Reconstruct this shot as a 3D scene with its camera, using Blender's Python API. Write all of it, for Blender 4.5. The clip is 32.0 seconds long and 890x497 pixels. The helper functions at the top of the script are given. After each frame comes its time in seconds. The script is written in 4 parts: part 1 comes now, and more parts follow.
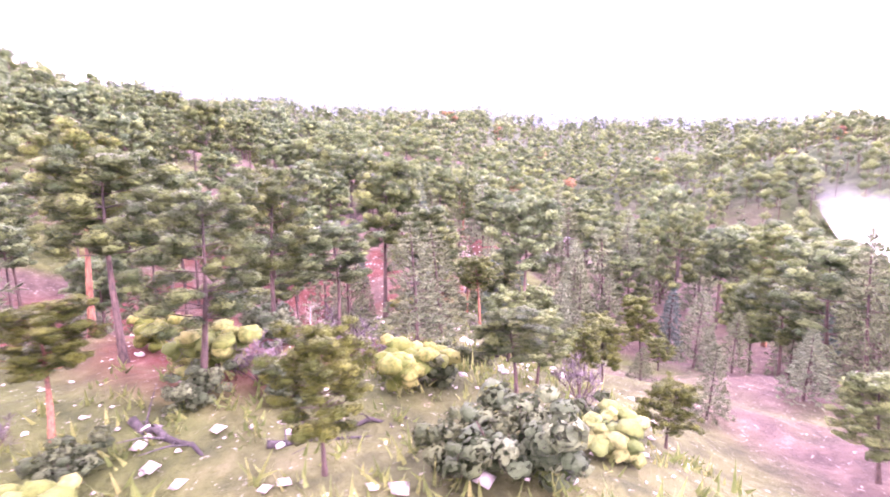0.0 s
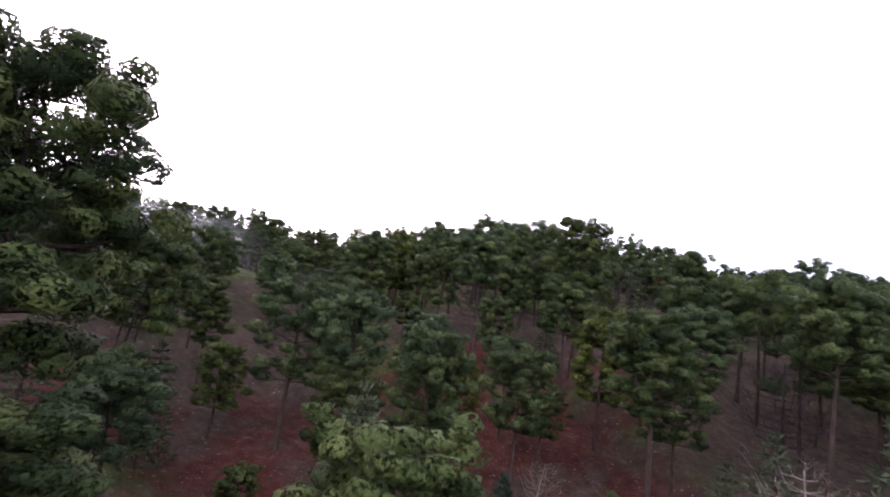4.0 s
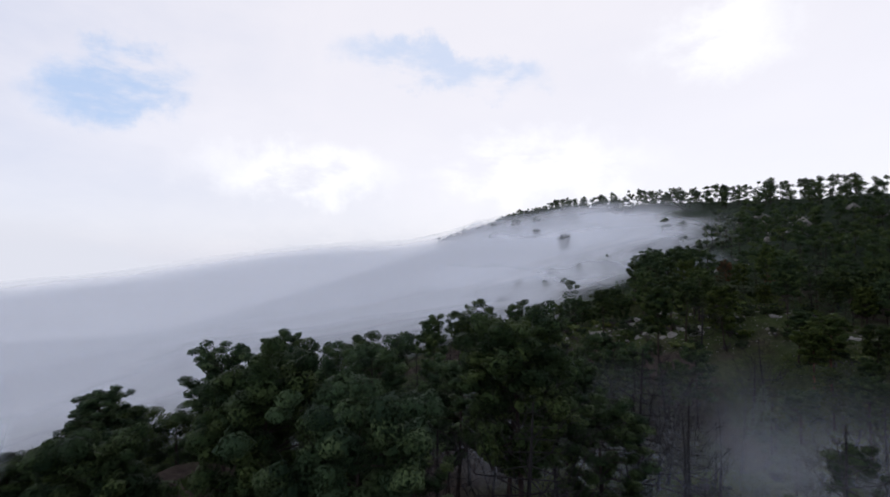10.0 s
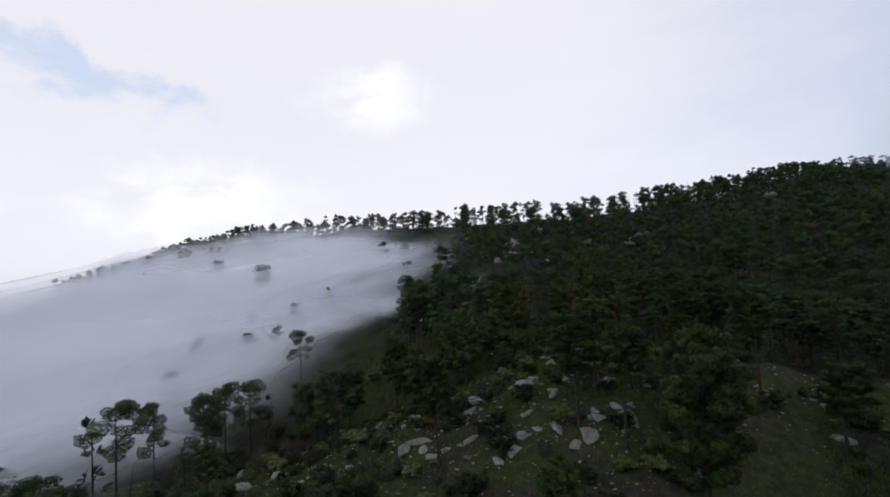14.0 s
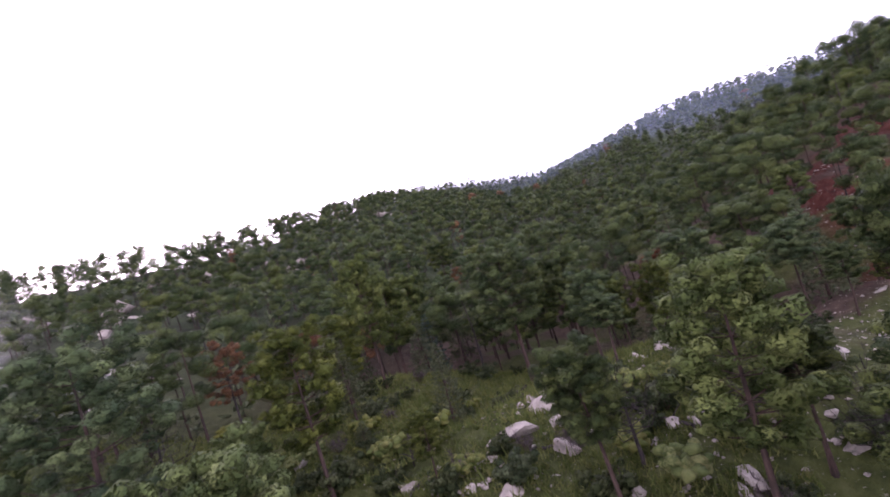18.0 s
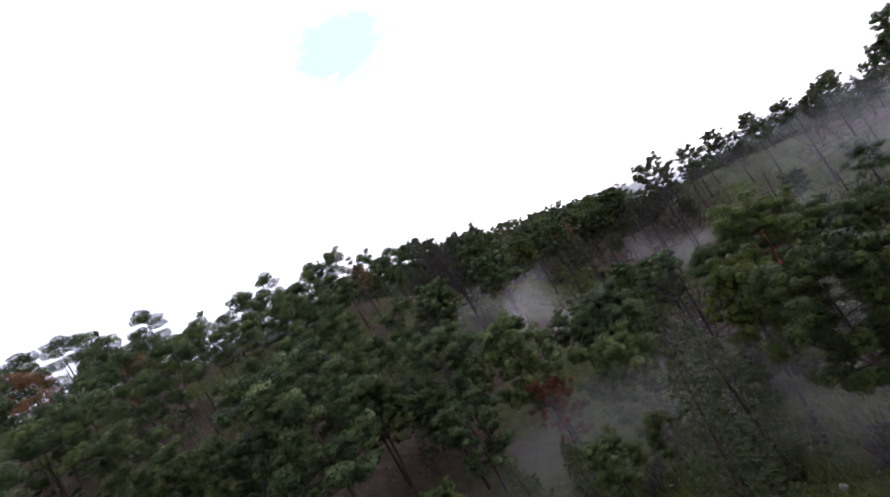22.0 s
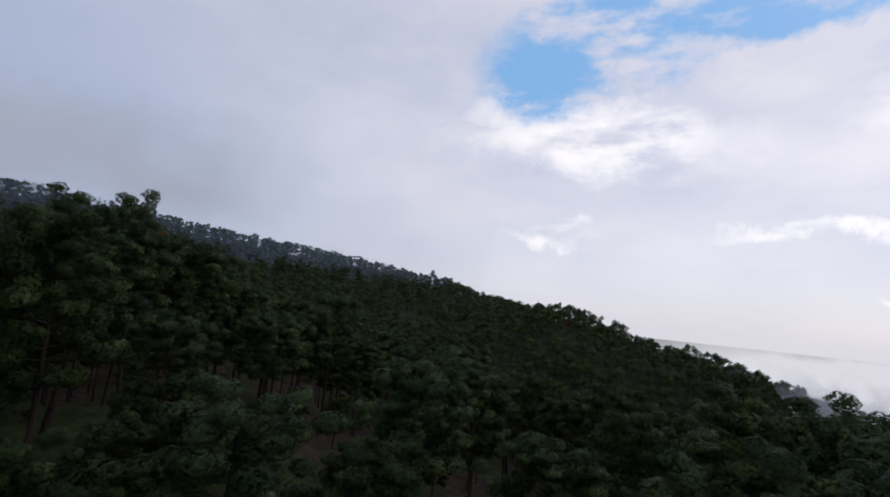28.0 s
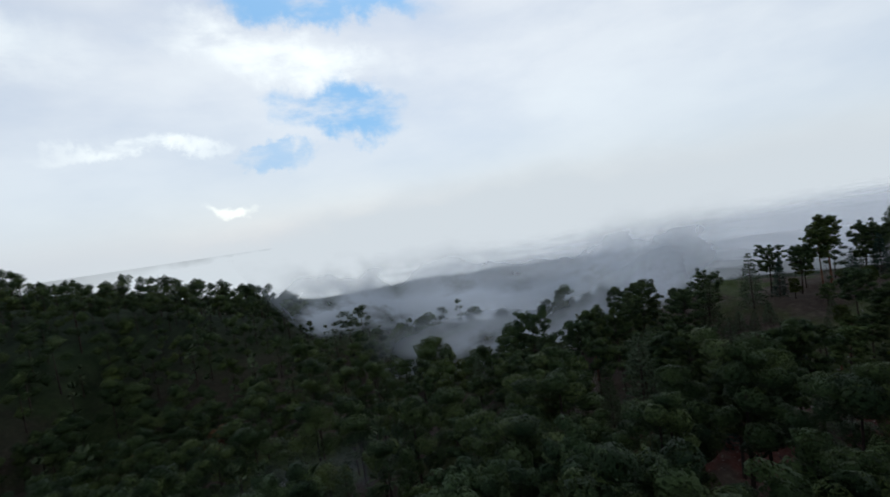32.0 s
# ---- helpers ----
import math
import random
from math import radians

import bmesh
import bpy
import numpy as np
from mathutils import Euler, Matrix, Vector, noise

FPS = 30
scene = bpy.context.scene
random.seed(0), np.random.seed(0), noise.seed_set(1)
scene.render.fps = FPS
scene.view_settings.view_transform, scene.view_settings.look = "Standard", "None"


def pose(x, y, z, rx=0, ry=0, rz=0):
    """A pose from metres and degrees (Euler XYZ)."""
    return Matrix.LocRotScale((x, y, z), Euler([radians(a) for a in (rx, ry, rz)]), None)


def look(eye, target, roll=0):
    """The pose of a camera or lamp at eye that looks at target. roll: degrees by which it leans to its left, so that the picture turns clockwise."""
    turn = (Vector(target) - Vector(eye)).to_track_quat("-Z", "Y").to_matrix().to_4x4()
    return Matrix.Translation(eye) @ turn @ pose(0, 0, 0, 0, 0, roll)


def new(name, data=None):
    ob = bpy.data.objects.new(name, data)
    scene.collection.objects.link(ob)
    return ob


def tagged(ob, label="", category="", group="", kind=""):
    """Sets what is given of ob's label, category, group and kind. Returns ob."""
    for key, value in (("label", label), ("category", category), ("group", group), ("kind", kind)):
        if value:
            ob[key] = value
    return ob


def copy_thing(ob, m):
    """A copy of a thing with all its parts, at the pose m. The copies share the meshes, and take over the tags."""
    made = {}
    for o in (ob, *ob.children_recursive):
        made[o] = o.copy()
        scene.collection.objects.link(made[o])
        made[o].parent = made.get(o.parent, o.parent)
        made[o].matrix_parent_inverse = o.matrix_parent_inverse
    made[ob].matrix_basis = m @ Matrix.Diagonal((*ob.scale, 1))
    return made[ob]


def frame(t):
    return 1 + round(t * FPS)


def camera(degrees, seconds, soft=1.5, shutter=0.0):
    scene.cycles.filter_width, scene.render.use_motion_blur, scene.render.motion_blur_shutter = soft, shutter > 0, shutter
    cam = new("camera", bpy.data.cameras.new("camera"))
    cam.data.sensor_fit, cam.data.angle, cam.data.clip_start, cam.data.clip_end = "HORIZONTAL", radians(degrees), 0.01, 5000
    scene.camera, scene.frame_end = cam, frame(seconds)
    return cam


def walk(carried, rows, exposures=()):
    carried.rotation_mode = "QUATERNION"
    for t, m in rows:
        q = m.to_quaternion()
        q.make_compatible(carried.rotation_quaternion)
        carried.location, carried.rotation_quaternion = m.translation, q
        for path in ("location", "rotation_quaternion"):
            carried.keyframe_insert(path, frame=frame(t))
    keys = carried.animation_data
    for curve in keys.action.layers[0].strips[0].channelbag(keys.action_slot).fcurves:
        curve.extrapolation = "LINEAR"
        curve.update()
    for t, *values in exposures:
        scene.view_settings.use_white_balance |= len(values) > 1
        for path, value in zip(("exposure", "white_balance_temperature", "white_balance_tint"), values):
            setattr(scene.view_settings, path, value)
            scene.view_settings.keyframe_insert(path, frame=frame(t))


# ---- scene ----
scene.cycles.transparent_max_bounces = 24
cam = camera(85.4, 32.0, soft=1.7, shutter=0.12)
# seconds, place, then heading, pitch and lean in degrees
PATH = (
    (0, -58.16, 0.36, 2.82, -82.54, -9.12, -0.49),
    (0.5, -51.97, -4.75, 1.41, -71.55, -7.32, 0.06),
    (1, -45.85, -8.72, 0.16, -63.67, -5.79, -0.11),
    (1.5, -38.96, -11.27, -0.76, -58.02, -5.15, -1.31),
    (2, -30.58, -11.87, -1.98, -52.06, -3.19, -3.61),
    (2.5, -22.34, -11.60, -3.35, -43.47, 1.74, -4.24),
    (4.5, -10.59, 2.43, 0.37, -0.98, 8.91, 14.05),
    (5, -5.85, 6.30, 2.28, 12.26, 7.63, 17.61),
    (5.5, -2.24, 11.95, 5.92, 25.09, 4.40, 19.01),
    (6, -2.11, 18.65, 9.78, 35.32, 0.92, 18.21),
    (6.5, -4.56, 24.60, 13.19, 42.74, -1.87, 15.94),
    (7, -8.00, 31.63, 16.01, 48.39, -3.26, 13.99),
    (7.5, -14.07, 37.35, 17.92, 51.10, -3.42, 12.46),
    (8, -21.12, 42.77, 19.13, 51.61, -2.76, 11.01),
    (8.5, -28.60, 47.59, 19.40, 50.18, -1.55, 9.06),
    (9, -37.18, 53.15, 19.67, 47.75, -0.55, 6.27),
    (9.5, -45.95, 58.67, 19.67, 44.61, 0.48, 3.31),
    (10, -54.06, 64.47, 19.53, 41.45, 1.55, 0.09),
    (10.5, -61.53, 70.59, 19.27, 37.98, 2.61, -3.11),
    (11, -69.05, 75.78, 20.09, 33.88, 3.17, -5.37),
    (11.5, -75.48, 81.83, 20.45, 29.92, 3.80, -6.48),
    (12, -80.97, 89.14, 20.74, 25.80, 3.94, -6.60),
    (12.5, -85.81, 97.43, 20.68, 20.75, 4.03, -6.12),
    (13, -90.34, 106.03, 20.49, 14.90, 4.38, -5.12),
    (13.5, -94.19, 114.92, 20.29, 9.10, 4.78, -4.37),
    (14, -97.71, 123.45, 20.41, 3.97, 4.53, -4.01),
    (14.5, -100.75, 131.50, 20.69, -1.00, 3.76, -4.16),
    (16.5, -107.73, 159.14, 19.92, -19.70, 3.96, -8.97),
    (17, -107.69, 165.91, 20.10, -25.84, 3.69, -11.42),
    (17.5, -106.77, 172.56, 20.37, -33.19, 2.99, -14.25),
    (18, -105.03, 178.80, 20.89, -41.68, 1.45, -18.03),
    (18.5, -102.55, 184.85, 21.40, -51.61, -0.72, -22.97),
    (19, -98.82, 190.25, 21.83, -63.36, -3.51, -29.43),
    (19.5, -94.21, 194.61, 22.13, -76.36, -6.17, -35.40),
    (20, -87.81, 197.48, 21.48, -90.06, -7.48, -38.46),
    (20.5, -80.19, 198.06, 19.88, -104.04, -6.14, -38.29),
    (21, -71.94, 196.60, 18.57, -117.20, -3.43, -36.79),
    (21.5, -64.25, 193.57, 17.18, -128.65, -0.70, -34.11),
    (22, -56.72, 188.77, 15.65, -139.12, 2.43, -31.61),
    (22.5, -50.73, 181.69, 13.97, -145.56, 5.45, -29.47),
    (23, -43.80, 171.72, 12.38, -148.73, 8.26, -26.63),
    (23.5, -39.21, 160.98, 11.73, -148.42, 10.05, -22.81),
    (24, -36.30, 150.00, 11.66, -145.12, 11.04, -17.33),
    (24.5, -33.51, 139.57, 12.20, -140.06, 11.75, -10.06),
    (25, -30.04, 129.43, 12.98, -134.41, 11.96, -5.20),
    (25.5, -24.19, 121.36, 13.77, -130.50, 10.65, 2.98),
    (27.5, 3.38, 93.20, 18.09, -129.12, 7.67, 6.80),
    (28, 9.30, 88.49, 18.71, -130.84, 7.10, 5.31),
    (28.5, 16.13, 83.80, 19.06, -133.86, 6.55, 2.97),
    (29, 22.93, 79.40, 19.20, -138.44, 5.89, 0.47),
    (29.5, 29.90, 74.04, 18.79, -145.02, 5.02, -1.98),
    (30, 36.15, 68.76, 18.44, -153.45, 3.74, -3.93),
    (30.5, 41.88, 63.76, 18.22, -163.43, 1.99, -5.02),
    (31, 46.70, 58.79, 18.17, -174.11, 0.15, -6.14),
    (31.5, 50.95, 53.39, 18.08, -186.02, -1.89, -7.31),
    (32, 53.99, 48.06, 18.38, -198.65, -4.24, -8.15),
)
EXPOSURE = (
    (0.0, 5.4, 6750, 80), (2.5, 5.1, 6750, 72), (3.6, 2.8, 6700, 44), (4.5, 1.7, 6500, 28), (6.0, 1.0, 6500, 28), (7.0, 0.9, 6500, 22), (8.5, 0.3, 6200, 16),
    (9.5, 0.1, 6150, 16), (13.0, -0.1, 6100, 13), (14.5, 0.1, 6200, 18), (16.5, 0.9, 6600, 36), (18.0, 2.2, 6600, 46), (19.0, 3.0, 6650, 54),
    (20.5, 4.1, 6700, 70), (21.2, 3.6, 6650, 62), (22.0, 1.6, 6500, 28), (22.6, 0.2, 5900, 10), (23.0, -0.1, 5700, 2), (25.5, -0.1, 5700, 2),
    (27.5, -0.1, 6350, 18), (30.0, 0.0, 6150, 12), (32.0, -0.1, 6050, 6))

# ---- world and sun: thick bright overcast with blue gaps in the south ----
SUN_AZ, SUN_EL = 165.0, 42.0          # degrees counter-clockwise from +y, and above the horizon


def toward(az, el):
    a, e = radians(az), radians(el)
    return Vector((-math.sin(a) * math.cos(e), math.cos(a) * math.cos(e), math.sin(e)))


walk(cam, [(t, look((x, y, z), Vector((x, y, z)) + toward(yaw, pitch), roll)) for t, x, y, z, yaw, pitch, roll in PATH], EXPOSURE)


class Nodes:
    """A small builder for node trees."""

    def __init__(self, tree):
        self.tree = tree
        tree.nodes.clear()

    def add(self, kind, props=None, **inputs):
        n = self.tree.nodes.new(kind)
        for k, v in (props or {}).items():
            setattr(n, k, v)
        for k, v in inputs.items():
            self.set(n.inputs[int(k[1:]) if k[0] == "i" and k[1:].isdigit() else k.replace("_", " ")], v)
        return n

    def set(self, socket, v):
        if isinstance(v, bpy.types.NodeSocket):
            self.tree.links.new(v, socket)
        elif isinstance(v, bpy.types.Node):
            self.tree.links.new(v.outputs[0], socket)
        else:
            socket.default_value = v

    def math(self, op, a, b=0.0, c=0.0, clamp=False):
        n = self.add("ShaderNodeMath", {"operation": op, "use_clamp": clamp}, i0=a, i1=b)
        if op in ("MULTIPLY_ADD", "SMOOTH_MAX", "SMOOTH_MIN"):
            self.set(n.inputs[2], c)
        return n.outputs[0]

    def noise(self, vec, scale, detail=4.0, rough=0.55):
        n = self.add("ShaderNodeTexNoise", None, Scale=scale, Detail=detail, Roughness=rough)
        if vec is not None:
            self.set(n.inputs["Vector"], vec)
        return n.outputs["Fac"]

    def ramp(self, fac, *stops):
        n = self.add("ShaderNodeValToRGB", None, Fac=fac)
        e = n.color_ramp.elements
        while len(e) < len(stops):
            e.new(0.5)
        for el, (p, c) in zip(e, stops):
            el.position, el.color = p, (*c, 1) if len(c) == 3 else c
        return n.outputs[0]

    def smooth(self, v, lo, hi):
        n = self.add("ShaderNodeMapRange", {"interpolation_type": "SMOOTHSTEP"}, i0=v, i1=lo, i2=hi)
        return n.outputs[0]

    def mix(self, fac, a, b, blend="MIX"):
        n = self.add("ShaderNodeMix", {"data_type": "RGBA", "blend_type": blend})
        self.set(n.inputs[0], fac), self.set(n.inputs[6], a), self.set(n.inputs[7], b)
        return n.outputs[2]


world = bpy.data.worlds.new("overcast_sky")
scene.world = world
world.use_nodes = True
w = Nodes(world.node_tree)
direction = w.add("ShaderNodeTexCoord").outputs["Generated"]


def sky_blob(az, el, across, up, edge, turn=0.0):
    """1 inside an oval of the sky round a direction, 0 outside, with a ragged edge."""
    m = w.add("ShaderNodeMapping", {"vector_type": "TEXTURE"}, Vector=warped)
    m.inputs["Rotation"].default_value = look((0, 0, 0), toward(az, el), turn).to_euler()
    m.inputs["Scale"].default_value = (across, up, 1)
    s = w.add("ShaderNodeSeparateXYZ", None, Vector=m)
    r = w.math("SQRT", w.math("ADD", w.math("POWER", s.outputs[0], 2), w.math("POWER", s.outputs[1], 2)))
    front = w.math("LESS_THAN", s.outputs[2], 0.0)
    return w.math("MULTIPLY", w.math("SUBTRACT", 1.0, w.smooth(r, 1.0 - edge, 1.0 + edge)), front)


wob = w.add("ShaderNodeTexNoise", None, Vector=direction, Scale=9.0, Detail=7.0, Roughness=0.62)
wob2 = w.add("ShaderNodeVectorMath", {"operation": "MULTIPLY_ADD"}, i0=wob.outputs["Color"], i1=(0.16, 0.16, 0.16), i2=(-0.08, -0.08, -0.08))
warped = w.add("ShaderNodeVectorMath", {"operation": "ADD"}, i0=direction, i1=wob2.outputs[0]).outputs[0]
flat = w.add("ShaderNodeMapping", None, Vector=direction, Scale=(1.0, 1.0, 2.6))
clouds = w.noise(flat, 2.1, 7.0, 0.56)
puffs = w.noise(flat, 6.0, 6.0, 0.6)
base = w.ramp(clouds, (0.3, (0.64, 0.69, 0.79)), (0.48, (0.80, 0.81, 0.85)), (0.62, (0.93, 0.92, 0.92)), (0.75, (1.0, 0.99, 0.97)))
sep = w.add("ShaderNodeSeparateXYZ", None, Vector=direction)
low = w.math("SUBTRACT", 1.0, w.smooth(sep.outputs[2], -0.02, 0.30))
base = w.mix(w.math("MULTIPLY", low, 0.75), base, (0.74, 0.77, 0.84, 1))
# the veil is brightest round the hidden sun in the north-west and dull over the eastern mountain
glow = w.math("ADD", sky_blob(44, 20, 0.50, 0.34, 0.95), sky_blob(0, 26, 0.50, 0.5, 0.95), clamp=True)
base = w.mix(w.math("MULTIPLY", glow, 0.85), base, (1.06, 1.02, 0.97, 1))
dull = sky_blob(-84, 16, 0.51, 0.46, 0.9)
base = w.mix(w.math("MULTIPLY", dull, 0.85), base, (0.44, 0.53, 0.68, 1))
# blue gaps with bright cumulus edges
gaps = None
for az, el, a, b, turn, deep in ((-150, 32, 0.27, 0.115, 22, 1.0), (-140, 27, 0.10, 0.07, 0, 1.0), (-164, 31, 0.18, 0.05, 0, 1.0), (172, 25, 0.20, 0.045, -4, 1.0), (171, 13, 0.11, 0.05, -10, 1.0), (179, 9, 0.06, 0.02, -10, 0.6), (42, 22, 0.17, 0.045, -8, 0.35), (76, 17, 0.10, 0.06, 20, 0.5), (1, 37, 0.10, 0.05, 0, 0.5)):
    g = w.math("MULTIPLY", sky_blob(az, el, a, b, 0.3, turn), deep)
    gaps = g if gaps is None else w.math("MAXIMUM", gaps, g)
gaps = w.math("MULTIPLY", gaps, w.smooth(puffs, 0.68, 0.44))
bright = None
for az, el, a, b, turn in ((-147, 20.5, 0.22, 0.052, -3), (176, 19, 0.16, 0.035, -12), (-143, 10, 0.07, 0.018, 0), (-169, 11, 0.10, 0.012, 3), (-176, 4, 0.03, 0.01, 0), (31, 11, 0.16, 0.05, 0), (58, 10, 0.14, 0.04, 0), (12, 22, 0.09, 0.04, 0)):
    g = sky_blob(az, el, a, b, 0.75, turn)
    bright = g if bright is None else w.math("MAXIMUM", bright, g)
base = w.mix(gaps, base, (0.24, 0.52, 0.86, 1))
base = w.mix(w.math("MULTIPLY", bright, w.smooth(puffs, 0.3, 0.55)), base, (1.22, 1.20, 1.12, 1))
# the sky overhead, mostly out of view, is darkened to dim the land
overhead_dim = w.smooth(sep.outputs[2], 0.55, 1.0)
base = w.mix(overhead_dim, base, (0.26, 0.28, 0.32, 1))
nishita = w.add("ShaderNodeTexSky", {"sky_type": "NISHITA", "sun_disc": False, "sun_elevation": radians(SUN_EL), "sun_rotation": radians(-SUN_AZ)})
bg_sky = w.add("ShaderNodeBackground", None, Color=nishita, Strength=0.02)
bg_cloud = w.add("ShaderNodeBackground", None, Color=base, Strength=0.82)
both = w.add("ShaderNodeAddShader", None, i0=bg_sky, i1=bg_cloud)
w.add("ShaderNodeOutputWorld", None, Surface=both)

sun = new("sun", bpy.data.lights.new("sun", "SUN"))
sun.data.energy, sun.data.angle, sun.data.color = 0.30, radians(25), (1.0, 0.95, 0.88)
sun.matrix_world = look((0, 0, 200), Vector((0, 0, 200)) - toward(SUN_AZ, SUN_EL))


# ---- materials ----
def material(name, rough=0.9):
    m = bpy.data.materials.new(name)
    m.use_nodes = True
    n = Nodes(m.node_tree)
    n.bsdf = n.add("ShaderNodeBsdfPrincipled", None, Roughness=rough)
    n.bsdf.inputs["Specular IOR Level"].default_value = 0.1
    n.out = n.add("ShaderNodeOutputMaterial", None, Surface=n.bsdf)
    n.obj = n.add("ShaderNodeTexCoord").outputs["Object"]
    n.info = n.add("ShaderNodeObjectInfo").outputs["Random"]
    n.isle = n.add("ShaderNodeNewGeometry").outputs["Random Per Island"]
    n.pos = n.add("ShaderNodeNewGeometry").outputs["Position"]
    return m, n


def bump(n, height, strength=0.5, distance=0.1):
    b = n.add("ShaderNodeBump", None, Strength=strength, Distance=distance, Height=height)
    n.set(n.bsdf.inputs["Normal"], b.outputs[0])


def needle_material(name, dark, light, pale, translucent=0.25, lace=0.0):
    """Needles: each blade its own tone, each tree its own hue, worn pale at the tips."""
    m, n = material(name, 0.65)
    tone = n.ramp(n.isle, (0.0, dark), (0.6, light), (1.0, pale))
    wide = n.noise(n.obj, 0.7, 3.0)
    tone = n.mix(n.math("MULTIPLY", n.smooth(n.noise(n.obj, 9.0, 3.0, 0.7), 0.42, 0.62), 0.8), tone, (*dark, 1))
    tone = n.mix(n.math("MULTIPLY", n.smooth(wide, 0.4, 0.7), 0.7), tone, n.ramp(n.isle, (0.0, light), (1.0, pale)))
    hue = n.add("ShaderNodeHueSaturation", None, Hue=n.math("MULTIPLY_ADD", n.info, 0.035, 0.482), Saturation=n.math("MULTIPLY_ADD", n.info, -0.25, 1.1),
                Value=n.math("MULTIPLY_ADD", n.info, 0.4, 0.58), Color=tone)
    n.set(n.bsdf.inputs["Base Color"], hue.outputs[0])
    bump(n, n.noise(n.obj, 9.0, 4.0, 0.7), 0.9, 0.12)
    t = n.add("ShaderNodeBsdfTranslucent", None, Color=hue.outputs[0])
    mx = n.add("ShaderNodeMixShader", None, i0=translucent, i1=n.bsdf, i2=t)
    if lace:
        gaps = n.math("ADD", n.noise(n.obj, 11.0, 2.0, 0.6), n.math("MULTIPLY_ADD", n.noise(n.obj, 3.1, 2.0), 0.6, -0.3))
        mx = n.add("ShaderNodeMixShader", None, i0=n.smooth(gaps, lace - 0.015, lace + 0.015), i1=n.add("ShaderNodeBsdfTransparent"), i2=mx)
    n.set(n.out.inputs["Surface"], mx)
    return m


PINE = needle_material("pine_needles", (0.013, 0.029, 0.012), (0.042, 0.075, 0.025), (0.098, 0.136, 0.042), 0.12, 0.50)
YOUNG = needle_material("bright_pine_needles", (0.018, 0.036, 0.008), (0.056, 0.086, 0.017), (0.115, 0.145, 0.036), 0.12, 0.50)
FIR = needle_material("fir_needles", (0.030, 0.052, 0.026), (0.072, 0.104, 0.050), (0.140, 0.172, 0.092), 0.15)
BLUE = needle_material("blue_fir_needles", (0.012, 0.034, 0.026), (0.030, 0.070, 0.054), (0.066, 0.115, 0.088), 0.10)
RUST = needle_material("scorched_needles", (0.060, 0.024, 0.012), (0.120, 0.050, 0.022), (0.190, 0.095, 0.040), 0.2, 0.52)
SHRUB = needle_material("shrub_leaves", (0.016, 0.030, 0.012), (0.036, 0.056, 0.022), (0.075, 0.098, 0.045), 0.2, 0.48)
GREY = needle_material("bare_twigs", (0.035, 0.028, 0.033), (0.075, 0.060, 0.068), (0.150, 0.130, 0.135), 0.05)
GRASS = needle_material("grass_blades", (0.045, 0.075, 0.016), (0.095, 0.130, 0.028), (0.175, 0.185, 0.060))


def bark(name, dark, light):
    m, n = material(name, 0.95)
    stretch = n.add("ShaderNodeMapping", None, Vector=n.obj, Scale=(9, 9, 1.6))
    plates = n.noise(stretch, 1.0, 5.0, 0.65)
    col = n.ramp(plates, (0.35, dark), (0.65, light))
    soot = n.smooth(n.noise(n.obj, 0.35, 3.0), 0.45, 0.62)
    n.set(n.bsdf.inputs["Base Color"], n.mix(n.math("MULTIPLY", soot, 0.7), col, (0.02, 0.018, 0.018, 1)))
    bump(n, plates, 0.8, 0.06)
    return m


BARK = bark("burnt_pine_bark", (0.022, 0.018, 0.017), (0.065, 0.045, 0.038))
REDBARK = bark("red_pine_bark", (0.060, 0.030, 0.020), (0.220, 0.105, 0.065))
CHAR = bark("charred_wood", (0.012, 0.012, 0.013), (0.050, 0.045, 0.045))
SILVER = bark("weathered_wood", (0.100, 0.080, 0.075), (0.300, 0.260, 0.240))

ROCK, n = material("limestone", 0.85)
r1 = n.noise(n.obj, 1.3, 6.0, 0.6)
r2 = n.noise(n.obj, 7.0, 5.0, 0.65)
n.set(n.bsdf.inputs["Base Color"], n.mix(n.smooth(r2, 0.45, 0.7), n.ramp(r1, (0.3, (0.10, 0.095, 0.09)), (0.6, (0.27, 0.26, 0.24))), n.ramp(n.info, (0.0, (0.20, 0.18, 0.165)), (1.0, (0.36, 0.35, 0.335)))))
bump(n, r2, 0.7, 0.12)

SOIL, n = material("mountain_ground", 0.97)
patch = n.noise(n.pos, 0.035, 4.0, 0.6)
fine = n.noise(n.pos, 0.9, 6.0, 0.65)
grit = n.noise(n.pos, 4.0, 5.0, 0.7)
red = n.ramp(fine, (0.3, (0.036, 0.012, 0.010)), (0.5, (0.070, 0.022, 0.017)), (0.65, (0.085, 0.036, 0.028)), (0.8, (0.13, 0.09, 0.075)))
grass = n.ramp(fine, (0.3, (0.024, 0.036, 0.013)), (0.55, (0.052, 0.070, 0.022)), (0.75, (0.088, 0.098, 0.042)))
litter = n.ramp(fine, (0.3, (0.034, 0.026, 0.022)), (0.6, (0.075, 0.056, 0.045)), (0.8, (0.140, 0.115, 0.095)))
stone = n.ramp(grit, (0.3, (0.13, 0.115, 0.10)), (0.7, (0.36, 0.34, 0.31)))


def ground_blob(x, y, rx, ry):
    mp = n.add("ShaderNodeMapping", {"vector_type": "TEXTURE"}, Vector=n.pos, Location=(x, y, 0), Scale=(rx, ry, 1e6))
    r = n.add("ShaderNodeVectorMath", {"operation": "LENGTH"}, i0=mp).outputs["Value"]
    return n.smooth(n.math("ADD", r, n.math("MULTIPLY_ADD", patch, 1.6, -0.8)), 1.15, 0.75)


